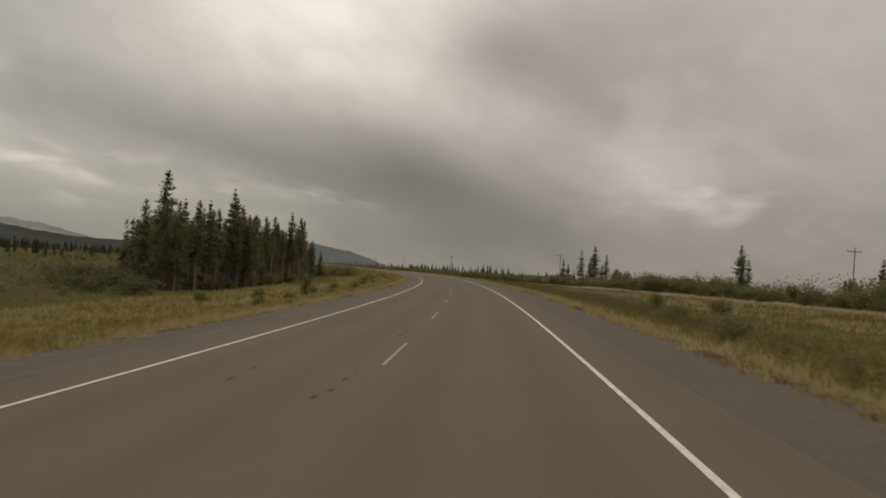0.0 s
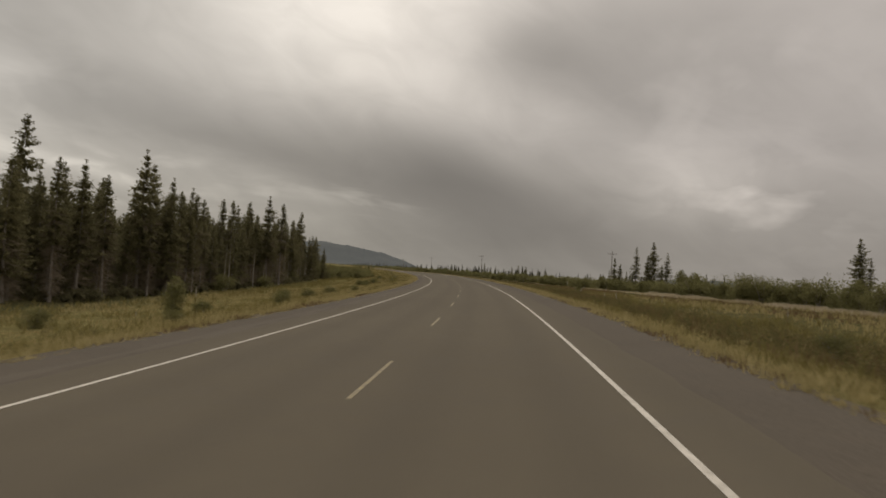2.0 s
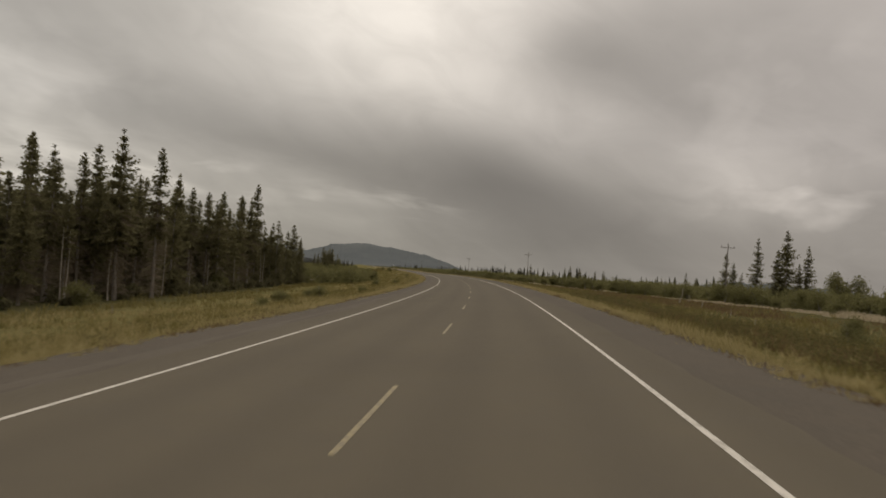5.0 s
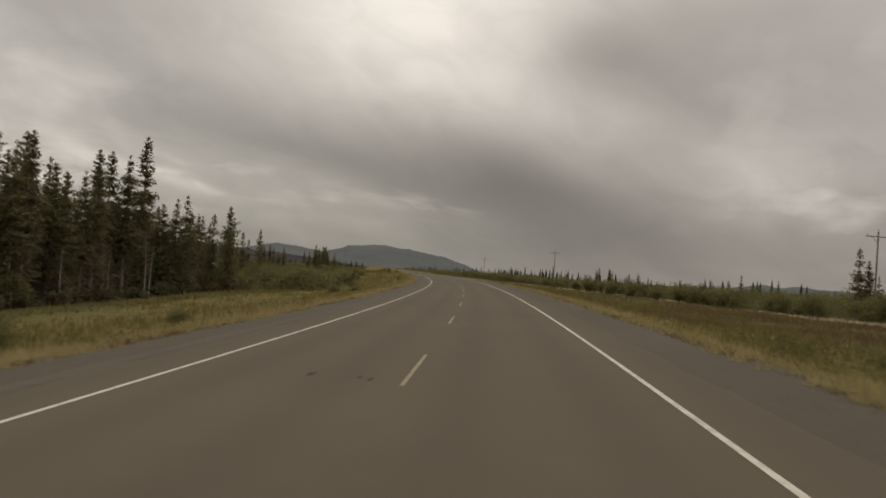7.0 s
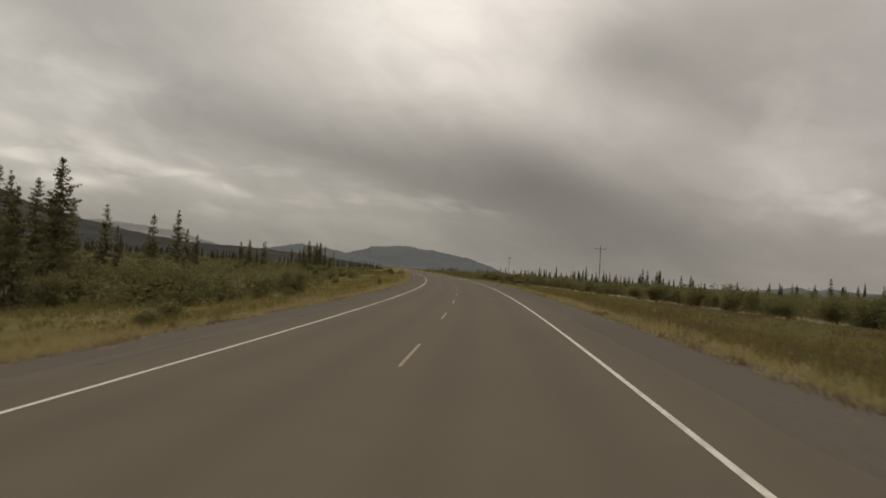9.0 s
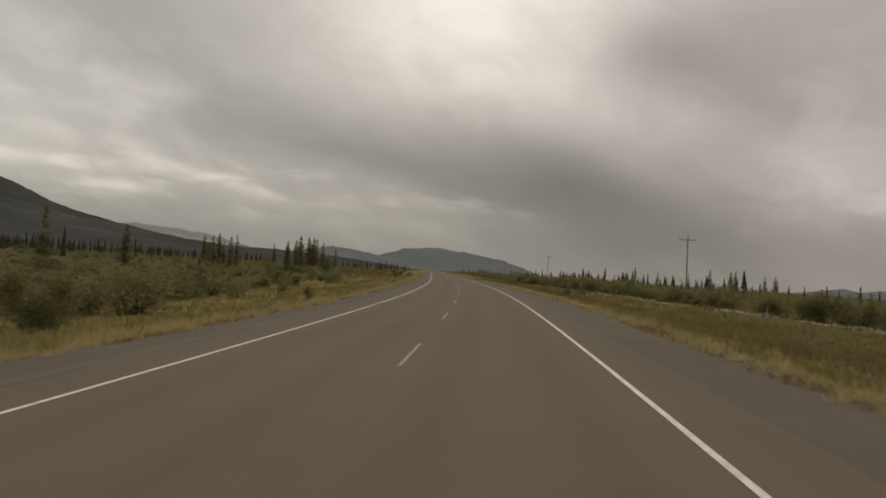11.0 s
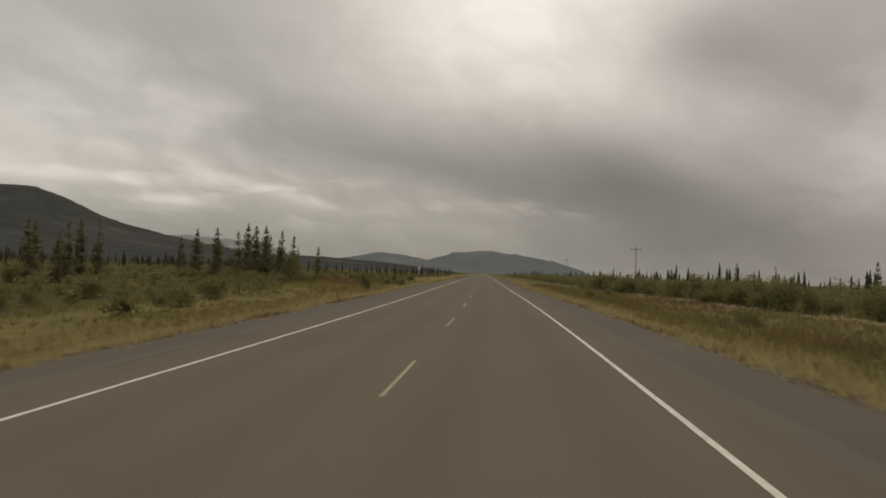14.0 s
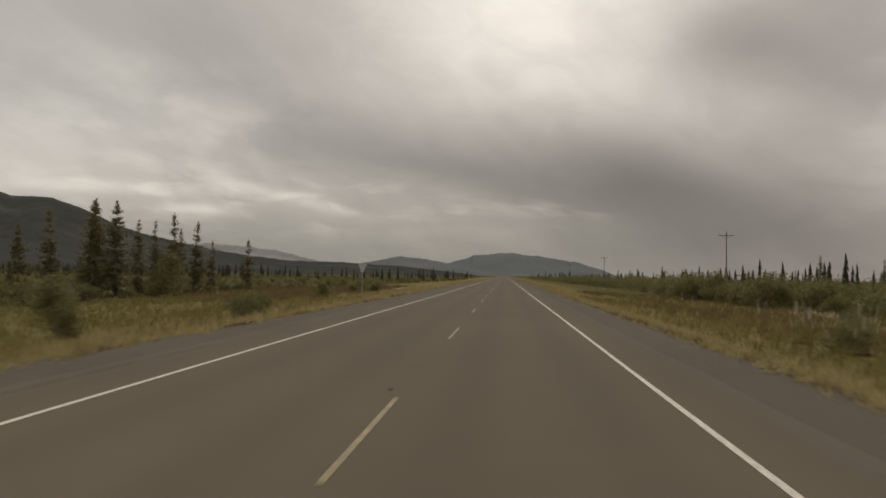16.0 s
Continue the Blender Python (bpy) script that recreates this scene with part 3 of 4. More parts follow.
def build_spruce(seed, H, R, crown_from, branches, sprays, size, label):
    r = np.random.default_rng(seed)
    root = tagged(new("spruce_tree"), label, "tree", "spruces along the highway")
    child("trunk", trunk_mesh(r, H * 0.97, H * 0.0115, M_BARK), root)
    child("crown", tri_mesh("crown", spruce_arrays(r, H, R, crown_from, branches, sprays, size), M_NEEDLE), root)
    if crown_from > 0.15:
        child("twig_skirt", tri_mesh("twig_skirt", dead_arrays(r, H, R, crown_from), M_TWIG), root, "bare grey-brown lower branches")
    return root


def stand(root, s, u, height, base, turn, lean=0.0, dz=0.0):
    k = height / base
    m = Matrix.Translation(spot(s, u, dz)) @ pose(0, 0, 0, lean, 0, turn) @ Matrix.Scale(k, 4)
    ob = copy_thing(root, m)
    ob.scale = (k, k, k)
    return ob


TALL = "tall dark green black spruce with bare grey lower trunk"
SLIM = "slim dark green spruce with a ragged pointed crown"
FULL = "dense dark green spruce branched to the ground"
SPRUCES = [build_spruce(11, 14, 2.0, 0.33, 420, 13, 0.32, TALL), build_spruce(12, 14, 1.7, 0.42, 360, 12, 0.30, TALL),
           build_spruce(13, 13, 2.3, 0.22, 450, 13, 0.33, TALL), build_spruce(14, 10, 1.75, 0.06, 340, 11, 0.31, SLIM),
           build_spruce(15, 9, 1.55, 0.05, 310, 10, 0.30, SLIM), build_spruce(16, 10, 2.3, 0.03, 400, 12, 0.34, FULL),
           build_spruce(17, 8, 1.35, 0.08, 250, 9, 0.29, SLIM), build_spruce(18, 12, 2.6, 0.04, 450, 13, 0.36, FULL)]
BASE_H = [14, 14, 13, 10, 9, 10, 8, 12]
# along, across, height, kind
FOREST_LANDMARKS = [
    (94.9, -41.6, 10.8, 7), (106.2, -43.3, 16.3, 2), (103, -41.5, 11.5, 5), (112, -42, 12.5, 0), (145.1, -40.6, 13.6, 0), (167.5, -42.3, 14.0, 1), (169.2, -34.0, 15.2, 0), (174.5, -32.7, 14.4, 1),
    (226.8, -36.7, 16.6, 1), (227.6, -50.9, 16.5, 2), (231.9, -44.3, 14.5, 1), (254.6, -34.8, 12.2, 7), (246, -38, 9.5, 4), (236, -40, 9.6, 4), (269.5, -45.5, 11.6, 2), (262, -46, 10.6, 3),
    (292.3, -38.5, 10.4, 3), (292.9, -42.1, 9.8, 4), (256, -40, 10.8, 0), (243.5, -31.5, 8.4, 5), (259, -36, 9.0, 3), (265, -41, 9.6, 5),
]
FOREST_EDGE = [
    (278, -48, 9.0, 3), (284, -52, 9.4, 4), (305, -52, 8.0, 4), (312, -50, 8.2, 6), (203, -35.4, 12.8, 1), (204.7, -36.8, 11.5, 0), (207.1, -35.8, 10.8, 2), (208.8, -35.4, 10.0, 3),
    (210.6, -36.6, 10.4, 2), (214.6, -35.7, 13.2, 1), (221.5, -37.9, 14.0, 1), (222.9, -36.6, 13.8, 0), (229.7, -36.3, 9.2, 3), (230.9, -35.5, 10.2, 5), (232.2, -34.7, 11.0, 3), (233.7, -33.9, 11.6, 3),
    (243.1, -35.3, 9.8, 3), (245.7, -34.6, 10.4, 4), (95.5, -37.3, 10.9, 2), (100.2, -36.1, 11.6, 1), (103.8, -35.8, 11.9, 0), (107.9, -35.4, 11.0, 1),
]
FOREST_FRONT = [
    (116.3, -35.7, 14.9, 0), (118.9, -35.5, 13.6, 2), (127.1, -36.7, 13.1, 0), (134, -35.8, 11.8, 1), (119.4, -33.7, 10.5, 2), (126.1, -35.0, 11.4, 1), (128.6, -34.9, 10.2, 0), (130.8, -35.9, 10.2, 3),
    (134.1, -37.7, 11.4, 2), (144.9, -38.5, 12.0, 1), (163, -39.2, 13.5, 1), (166.3, -39.1, 12.9, 0), (173.7, -38.9, 14.3, 2), (371.9, -59.9, 9.0, 7), (374.5, -61.5, 7.4, 3), (383, -50, 3.6, 5),
    (380, -47, 3.2, 5), (397.8, -52.0, 8.3, 3), (400.3, -48.9, 8.2, 4), (402, -51, 7.0, 6), (435.6, -37.9, 9.8, 7), (437.5, -36.7, 10.0, 5),
]
STRAIGHT_STANDS = [
    (431, -39, 8.6, 4), (452.9, -38.6, 10.2, 4), (452.8, -40.6, 9.2, 6), (456.4, -37.1, 9.4, 4), (468.3, -34.9, 7.8, 4), (460, -41, 8.8, 3), (463, -38, 7.4, 6), (446, -39, 8.8, 3),
    (414.6, -39.1, 8.0, 5), (418.7, -37.9, 8.4, 5), (432, -42.8, 7.2, 5), (414.6, -55.9, 8.6, 7), (412, -57.5, 6.5, 5), (405.3, -56.4, 8.0, 7), (419.7, -43.6, 7.2, 3), (238.8, 64.7, 14.6, 5),
    (240.2, 63.7, 10.8, 5), (244.8, 62.0, 13.2, 3), (238.5, 69.0, 11.9, 3), (239.5, 67.7, 8.3, 5), (173.3, 80.2, 13.6, 7), (172.6, 81.8, 9.8, 3), (171.5, 79.5, 7.5, 5),
]
PLAIN_STANDS = [
    (218.1, 70.7, 6.0, 6), (243.5, 54.8, 9.6, 4), (245, 57.2, 7.9, 5), (247, 60.0, 6.0, 6), (121, 79, 5.5, 3), (114, 73.2, 8.6, 5), (391.2, 116.8, 8.0, 4), (396.5, 108.2, 5.6, 6),
    (391, 121, 6.0, 6), (477, 97.3, 8.5, 5), (499.5, 99.4, 9.5, 4), (483, 99, 5.8, 6), (402.5, 66.0, 6.8, 3), (390.4, 50.7, 5.3, 6), (368, 75.4, 3.9, 6), (370, 77, 3.6, 6), (390, 111.3, 5.8, 5), (371.5, 111.5, 5.8, 3), (373.5, 112.6, 5.4, 6), (374.4, 120.6, 6.3, 3), (457.3, 99.5, 7.0, 3), (466, 106.9, 7.7, 3), (468, 108.6, 6.4, 6), (614, 98, 6.2, 6), (230, 79, 5.6, 4), (252, 62, 5.5, 6), (566.1, 101.5, 8.6, 6), (607.2, 103, 10.6, 3), (470, 96, 7.4, 6),
]
placed = []
for s, u, hgt, kind in FOREST_LANDMARKS + FOREST_EDGE + FOREST_FRONT + STRAIGHT_STANDS + PLAIN_STANDS:
    stand(SPRUCES[kind], s, u, hgt + (1.3 if u < 0 and s < 228 else 0.4 if u < 0 and s < 360 else -0.5 if u < 0 else 0.0), BASE_H[kind], rng.uniform(0, 360), rng.normal(0, 1.0))
    placed.append((s, u))


def clear(s, u, gap):
    return all((s - a) ** 2 + (u - b) ** 2 > gap * gap for a, b in placed)


def build_snag(seed, H):
    """A dead spruce: thin bare bole with stubs of branches."""
    r = np.random.default_rng(seed)
    root = tagged(new("dead_spruce"), "thin dead spruce with pale bare trunk at the forest edge", "dead tree", "dead spruces at the forest edge")
    child("trunk", trunk_mesh(r, H, 0.06, M_SNAG, 0.12), root)
    for k in range(9):
        z, a, ln = H * r.uniform(0.3, 0.95), r.uniform(0, 6.28), r.uniform(0.3, 0.8)
        V = [(0.016 * math.cos(2.1 * j), 0.016 * math.sin(2.1 * j), 0.0) for j in range(3)] + [(0.0, 0.0, ln)]
        m = Matrix.Translation((0, 0, z)) @ Matrix.Rotation(a, 4, "Z") @ Matrix.Rotation(r.uniform(1.6, 2.0), 4, "Y")
        child("branch", mesh_of("branch", [tuple(m @ Vector(v)) for v in V], [(0, 1, 3), (1, 2, 3), (2, 0, 3), (2, 1, 0)], M_SNAG), root)
    return root


snag_rng = random.Random(33)
for k in range(13):
    s, u = 134 + 8.0 * k + snag_rng.gauss(0, 3.0), -34.0 - abs(snag_rng.gauss(0, 0.9))
    snag = build_snag(31 + k, snag_rng.uniform(4.5, 8.5))
    snag.matrix_world = Matrix.Translation(spot(s, u, 0.0)) @ pose(0, 0, 0, snag_rng.gauss(0, 2.2), 0, snag_rng.uniform(0, 360))


# front of the forest, tree by tree
count = 0
while count < 128:
    s = rng.uniform(95, 243)
    u = -rng.uniform(34.3, 47) - rng.normal(0, 0.6) - max(0, 105 - s) * 0.4
    if -u > 0.43 * s or not clear(s, u, 1.35):
        continue
    kind = int(rng.choice([0, 1, 2, 0, 1, 3]))
    hgt = rng.uniform(9.3, 13.6) * (0.92 if s < 165 else 1.08 if s < 222 else 0.84)
    stand(SPRUCES[kind], s, u, hgt, BASE_H[kind], rng.uniform(0, 360), rng.normal(0, 1.2))
    placed.append((s, u))
    count += 1


def woods(name, spots, mat, label, branches=36, sprays=4, size=1.0):
    """Trees too many and too deep to count, joined."""
    T = []
    for s, u, H in spots:
        r = np.random.default_rng(int(abs(s * 31 + u * 17)) + 5)
        a = spruce_arrays(r, H, H * 0.10 + 0.2, 0.05, branches, sprays, size * H / 10)
        T.append(a + np.array(spot(s, u)))
    return tagged(new(name, tri_mesh(name, np.concatenate(T, 0).astype(np.float32), mat)), label, "trees", kind="stuff")


def far_forest(name, spots, mat, label):
    """Distant spruces: ragged skirts of drooping branches, one above the other, joined."""
    T = []
    for s, u, H in spots:
        r = np.random.default_rng(int(abs(s * 37 + u * 11)) + 9)
        p = np.array(spot(s, u))
        R = H * r.uniform(0.09, 0.15) + 0.15
        lean = r.normal(0, 0.02 * H, 2)
        n, k = 8, int(r.integers(6, 9))
        for j in range(k):
            q = j / k
            z1 = H * (0.05 + 0.95 * min(1, q + 1.7 / k))
            a = np.linspace(0, 2 * np.pi, n, endpoint=False) + r.random()
            rad = (R * (1 - q) ** 0.9 + 0.06) * r.uniform(0.55, 1.25, n)
            low = H * (0.03 + 0.95 * q) - rad * r.uniform(0.1, 0.6, n)
            top = np.array([lean[0] * q, lean[1] * q, z1])
            o = np.stack([np.cos(a) * rad + lean[0] * q, np.sin(a) * rad + lean[1] * q, low], -1)
            mid = 0.5 * (o + np.roll(o, -1, 0)) * np.array([0.7, 0.7, 1]) + np.array([0, 0, 0.03 * H])
            cap = np.broadcast_to(top, o.shape)
            T += [np.stack([cap, o, mid], 1) + p, np.stack([cap, mid, np.roll(o, -1, 0)], 1) + p]
    return tagged(new(name, tri_mesh(name, np.concatenate(T, 0).astype(np.float32), mat)), label, "trees", kind="stuff")


deep = []
while len(deep) < 190:
    s, u = rng.uniform(100, 246), -rng.uniform(42, 80)
    if -u < 0.425 * s:
        deep.append((s, u, rng.uniform(9, 13.5)))
woods("forest_trees", deep, M_NEEDLE, "dense dark spruce forest behind the front row", 80, 6, 0.8)
under = []
while len(under) < 260:
    s, u = rng.uniform(96, 250), -rng.uniform(38, 58)
    if -u < 0.43 * s:
        under.append((s, u, rng.uniform(1.2, 3.4)))
for _ in range(90):
    s = rng.uniform(78, 118)
    under.append((s, -0.44 * s - rng.uniform(-1.5, 12), rng.uniform(1.2, 3.4)))
for _ in range(130):
    s = rng.uniform(100, 246)
    under.append((s, -rng.uniform(33, 37) - max(0, 105 - s) * 0.4, rng.uniform(0.6, 1.7)))
UNDER = under
far = []
for _ in range(105):  # right-hand plain
    s = rng.uniform(330, 1250)
    u = rng.uniform(70, 190) + (s - 330) * 0.03
    far.append((s, u, rng.uniform(3.5, 8.0)))
for _ in range(60):
    s = rng.uniform(480, 800)
    far.append((s, rng.uniform(55, 130), rng.uniform(4.5, 8.5)))
for _ in range(40):
    s = rng.uniform(100, 420)
    far.append((s, rng.uniform(105, 260), rng.uniform(4.0, 8.0)))
for _ in range(130):  # beside the straight
    s = rng.uniform(620, 1500)
    far.append((s, rng.choice([-1, 1]) * rng.uniform(28, 120), rng.uniform(3.5, 7.5)))
for _ in range(480):
    s = rng.uniform(330, 900)
    far.append((s, -rng.uniform(120, 330), rng.uniform(1.8, 4.5) + rng.random() ** 3 * 5.0))
for _ in range(150):  # left plain
    s = rng.uniform(300, 900)
    far.append((s, -rng.uniform(95, 420), rng.uniform(4.0, 8.5)))
for _ in range(330):
    s = rng.uniform(20, 900)
    far.append((s, -rng.uniform(200, 620), rng.uniform(5.0, 9.0)))
far_forest("far_woods", far, M_FARTREE, "scattered distant spruces on the plain")

# ---- willow shrubs ----


def bush_arrays(rng, H, R, leaves, size):
    """Leaves of a rounded, uneven willow."""
    lobes = rng.integers(5, 8)
    la, lr = rng.random(lobes) * 6.28, rng.uniform(0.1, 0.65, lobes) * R
    lc = np.stack([np.cos(la) * lr, np.sin(la) * lr, H * np.linspace(0.16, 0.70, lobes)], -1)
    ls = np.stack([R * rng.uniform(0.35, 0.6, lobes), R * rng.uniform(0.35, 0.6, lobes), H * rng.uniform(0.2, 0.34, lobes)], -1)
    k = rng.integers(0, lobes, leaves)
    d = rng.normal(0, 1, (leaves, 3))
    d /= np.linalg.norm(d, axis=1)[:, None]
    c = lc[k] + d * ls[k] * (rng.random(leaves) ** 0.35)[:, None] * rng.uniform(0.8, 1.15, (leaves, 1))
    c[:, 2] = np.clip(c[:, 2], 0.06, None)
    # shoots that stand above the outline
    m = leaves // 40
    sh = rng.integers(0, lobes, m)
    c[:m] = lc[sh] + np.stack([rng.normal(0, 0.2, m) * R, rng.normal(0, 0.2, m) * R, ls[sh, 2] * rng.uniform(0.6, 0.95, m)], -1)
    n = rng.normal(0, 1, (leaves, 3)) + np.array([0, 0, 0.7])
    n /= np.linalg.norm(n, axis=1)[:, None]
    t = np.cross(n, rng.normal(0, 1, (leaves, 3)))
    t /= np.linalg.norm(t, axis=1)[:, None]
    b = np.cross(n, t)
    ln, w = size * rng.uniform(0.7, 1.4, (leaves, 1)), size * rng.uniform(0.35, 0.65, (leaves, 1))
    return np.stack([c - t * ln + b * w, c - t * ln - b * w, c + t * ln], 1)


def quad_mesh(name, q, mat):
    return quick_mesh(name, q.reshape(-1, 3), np.arange(len(q) * 4).reshape(-1, 4), mat)


def stems_mesh(rng, H, R, mat, n=7):
    V, F = [], []
    for i in range(n):
        a, r = rng.random() * 6.28, rng.uniform(0.2, 0.6) * R
        top = np.array([math.cos(a) * r, math.sin(a) * r, H * rng.uniform(0.55, 0.85)])
        o = len(V)
        for j, q in enumerate((0.0, 0.5, 1.0)):
            c = top * q + np.array([0, 0, 0.12 * H * math.sin(q * 3.1)]) - np.array([0, 0, 0.08 * (j == 0)])
            rad = 0.028 * (1 - 0.8 * q)
            for k in range(4):
                V.append(c + np.array([math.cos(k * 1.571) * rad, math.sin(k * 1.571) * rad, 0]))
        for j in range(2):
            for k in range(4):
                F.append((o + j * 4 + k, o + j * 4 + (k + 1) % 4, o + j * 4 + 4 + (k + 1) % 4, o + j * 4 + 4 + k))
    return mesh_of("stem", V, F, mat)


def build_bush(seed, H, R, leaves, size, label):
    r = np.random.default_rng(seed)
    root = tagged(new("willow_bush"), label, "bush", "willow bushes along the highway")
    child("stem", stems_mesh(r, H, R, M_BARK), root)
    child("foliage", tri_mesh("foliage", bush_arrays(r, H, R, leaves, size), M_WILLOW), root)
    return root


GREY = "rounded grey-green willow bush with fine leaves"
BUSHES = [build_bush(31, 2.6, 1.9, 1750, 0.10, GREY), build_bush(32, 2.3, 2.1, 1750, 0.10, GREY), build_bush(33, 3.0, 1.8, 1750, 0.105, GREY),
          build_bush(34, 1.6, 1.5, 1500, 0.075, "low spreading grey-green willow bush"), build_bush(35, 4.6, 2.1, 2100, 0.12, "tall slender green alder bush")]
BUSH_H = [2.6, 2.3, 3.0, 1.6, 4.6]


def hedge_front(s):
    return float(np.interp(s, [-50, 40, 100, 155, 190, 233, 266, 330, 380, 420, 457, 700], [70, 63, 57, 49, 46.5, 42.5, 40, 34, 31, 26, 24, 25]))


def open_field(s, u):
    """The cleared ground by the gravel side road, where no shrubs grow."""
    return 410 < s < 484 and -33 - 0.1 * (s - 440) < u < -7


def bush(s, u, hgt, kind):
    stand(BUSHES[kind], s, u, hgt, BUSH_H[kind], rng.uniform(0, 360))


s = 25.0
while s < 470:  # front of the right-hand thicket
    far_off = s < 180
    bush(s, hedge_front(s) + rng.normal(0.8, 0.9), rng.uniform(1.6, 3.8) * (1.35 if far_off else 1.0), int(rng.choice([0, 1, 2, 3])))
    s += rng.uniform(2.0, 3.9) * (1.2 if far_off else 1.0)
BUSHES_BEYOND = [
    (230, 70, 7.6, 4), (228, 71.5, 7.0, 4), (232, 72, 6.5, 4), (441.4, -33.3, 5.4, 4), (117, 70.5, 5.8, 4), (120, 71.8, 5.2, 4), (80.4, -16.7, 2.7, 4), (169.4, -14.1, 1.3, 3),
    (171.5, -15.6, 1.1, 3), (162.2, -15.9, 1.3, 3), (84.2, -16.3, 1.0, 3), (108.4, -17.4, 1.2, 3), (232.5, -15.1, 1.2, 3), (266.2, -17.0, 1.2, 3), (72.7, -20.2, 1.2, 3), (61.8, -22.1, 1.2, 3),
    (86, -11.8, 1.0, 3), (100, -13, 1.0, 3), (110, -13, 1.1, 3), (200, -34, 2.4, 0), (160, -32, 2.2, 1), (140, -33, 2.6, 0),
]
BUSHES_VERGE = [
    (290, -9.8, 1.25, 4), (398.5, -8.6, 1.2, 3), (320, -27, 1.9, 1), (322.5, -28.5, 2.1, 0), (317.5, -28.2, 1.8, 2), (391.5, -11.3, 2.2, 4), (221, -11, 0.9, 3), (60, -14, 0.9, 3),
    (47, -13, 0.8, 3), (70, -12, 0.7, 3), (120, -12, 0.8, 3), (150, -14, 0.9, 3), (176, -11, 0.8, 3), (426, -12.4, 1.5, 2), (428, -13.6, 1.2, 0), (408.5, -11.6, 1.1, 3),
    (446, -12.5, 1.5, 1), (444, -14.5, 1.3, 3), (53, 15.8, 1.6, 2), (59, 22.6, 1.5, 3), (66, 19, 1.3, 3), (350, 19.5, 1.4, 3),
]
BUSHES_FIELD = [
    (358, 15, 1.1, 3), (395, 12, 1.2, 3), (402, 15.5, 1.3, 2), (133, 16.0, 1.5, 2), (36, 11.8, 1.3, 3), (24, 10.2, 1.2, 3), (330, 13.5, 1.4, 2), (62, 12.5, 1.0, 3),
]
for s, u, hgt, kind in BUSHES_BEYOND + BUSHES_VERGE + BUSHES_FIELD:
    bush(s, u, hgt, kind)
for i in range(18):  # low shrubs under the trees behind the cleared ground
    bush(412 + i * 3.6 + rng.normal(0, 1), -35.5 + rng.normal(0, 1.6), rng.uniform(1.0, 1.9), int(rng.choice([0, 1, 3])))
count = 0
while count < 100:  # left of the bend, past the forest
    s = rng.uniform(246, 480) if count % 3 else rng.uniform(246, 325)
    u = -rng.uniform(20, 60) - 3 * math.sin(s / 9)
    if s < 330:
        u = -rng.uniform(17 if s < 290 else 25, 46)
    if open_field(s, u) or not clear(s, u, 1.0):
        continue
    bush(s, u, rng.uniform(1.3, 2.7) * (1.45 if s < 320 else 0.95), int(rng.choice([0, 1, 2, 4] if s < 320 else [0, 1, 2, 3])))
    count += 1


def thicket(name, spots, label, leaves=130, size=0.18, mat=M_WILLOW):
    Q = []
    for s, u, H in spots:
        r = np.random.default_rng(int(abs(s * 13 + u * 29)) + 3)
        Q.append(bush_arrays(r, H, H * 0.85, leaves, size) + np.array(spot(s, u)))
    return tagged(new(name, tri_mesh(name, np.concatenate(Q, 0).astype(np.float32), mat)), label, "bushes", kind="stuff")


back = []
for _ in range(760):
    s = rng.uniform(10, 700)
    back.append((s, hedge_front(s) + 1.5 + rng.random() ** 2.0 * 60, rng.uniform(1.5, 3.9) * (1.5 if s < 190 else 1.0)))
for _ in range(260):
    s = rng.uniform(470, 1100)
    back.append((s, hedge_front(s) + rng.random() ** 1.5 * 40, rng.uniform(2.0, 3.0)))
for _ in range(420):
    s = rng.uniform(250, 900)
    back.append((s, -(24 + max(0, s - 480) * 0.0 + rng.random() ** 1.3 * 130), rng.uniform(1.1, 2.3)))
for _ in range(170):
    s = rng.uniform(246, 480) if _ % 3 else rng.uniform(246, 325)
    back.append((s, -rng.uniform(19, 58 if s > 330 else 44), rng.uniform(1.3, 2.5) * (1.4 if s < 320 else 1.0)))
for _ in range(190):
    s = rng.uniform(165, 300)
    back.append((s, hedge_front(s) + rng.uniform(2, 45), rng.uniform(2.6, 3.9)))
low = []
for _ in range(950):
    s = rng.uniform(20, 330)
    u = -rng.uniform(36, 190)
    if -u > 0.47 * s + 2:
        low.append((s, u, rng.uniform(0.7, 1.7)))
for _ in range(420):
    s = rng.uniform(300, 620)
    low.append((s, -rng.uniform(24, 150), rng.uniform(0.8, 1.8)))
for _ in range(170):
    s = rng.uniform(350, 800)
    low.append((s, -rng.uniform(105, 260), rng.uniform(1.8, 3.4)))
back, low = [b for b in back if not open_field(b[0], b[1])], [b for b in low if not open_field(b[0], b[1])]
thicket("heath_scrub", low, "low olive scrub on the plain", 85, 0.16)
thicket("forest_undergrowth", UNDER, "dim undergrowth between the spruce trunks", 130, 0.22, M_BRUSH)
thicket("willow_thicket", back, "wide thicket of grey-green willow scrub", 180, 0.19)

# ---- utility poles ----


def tube(V, F, p, q, r0, r1, n=8):
    p, q = np.array(p, float), np.array(q, float)
    d = (q - p) / np.linalg.norm(q - p)
    a = np.cross(d, [0.3, 0.9, 0.2])
    a /= np.linalg.norm(a)
    b = np.cross(d, a)
    o = len(V)
    for c, r in ((p, r0), (q, r1)):
        for k in range(n):
            t = 2 * math.pi * k / n
            V.append(c + a * math.cos(t) * r + b * math.sin(t) * r)
    for k in range(n):
        F.append((o + k, o + (k + 1) % n, o + n + (k + 1) % n, o + n + k))
    F.append(tuple(o + k for k in range(n))[::-1])
    F.append(tuple(o + n + k for k in range(n)))


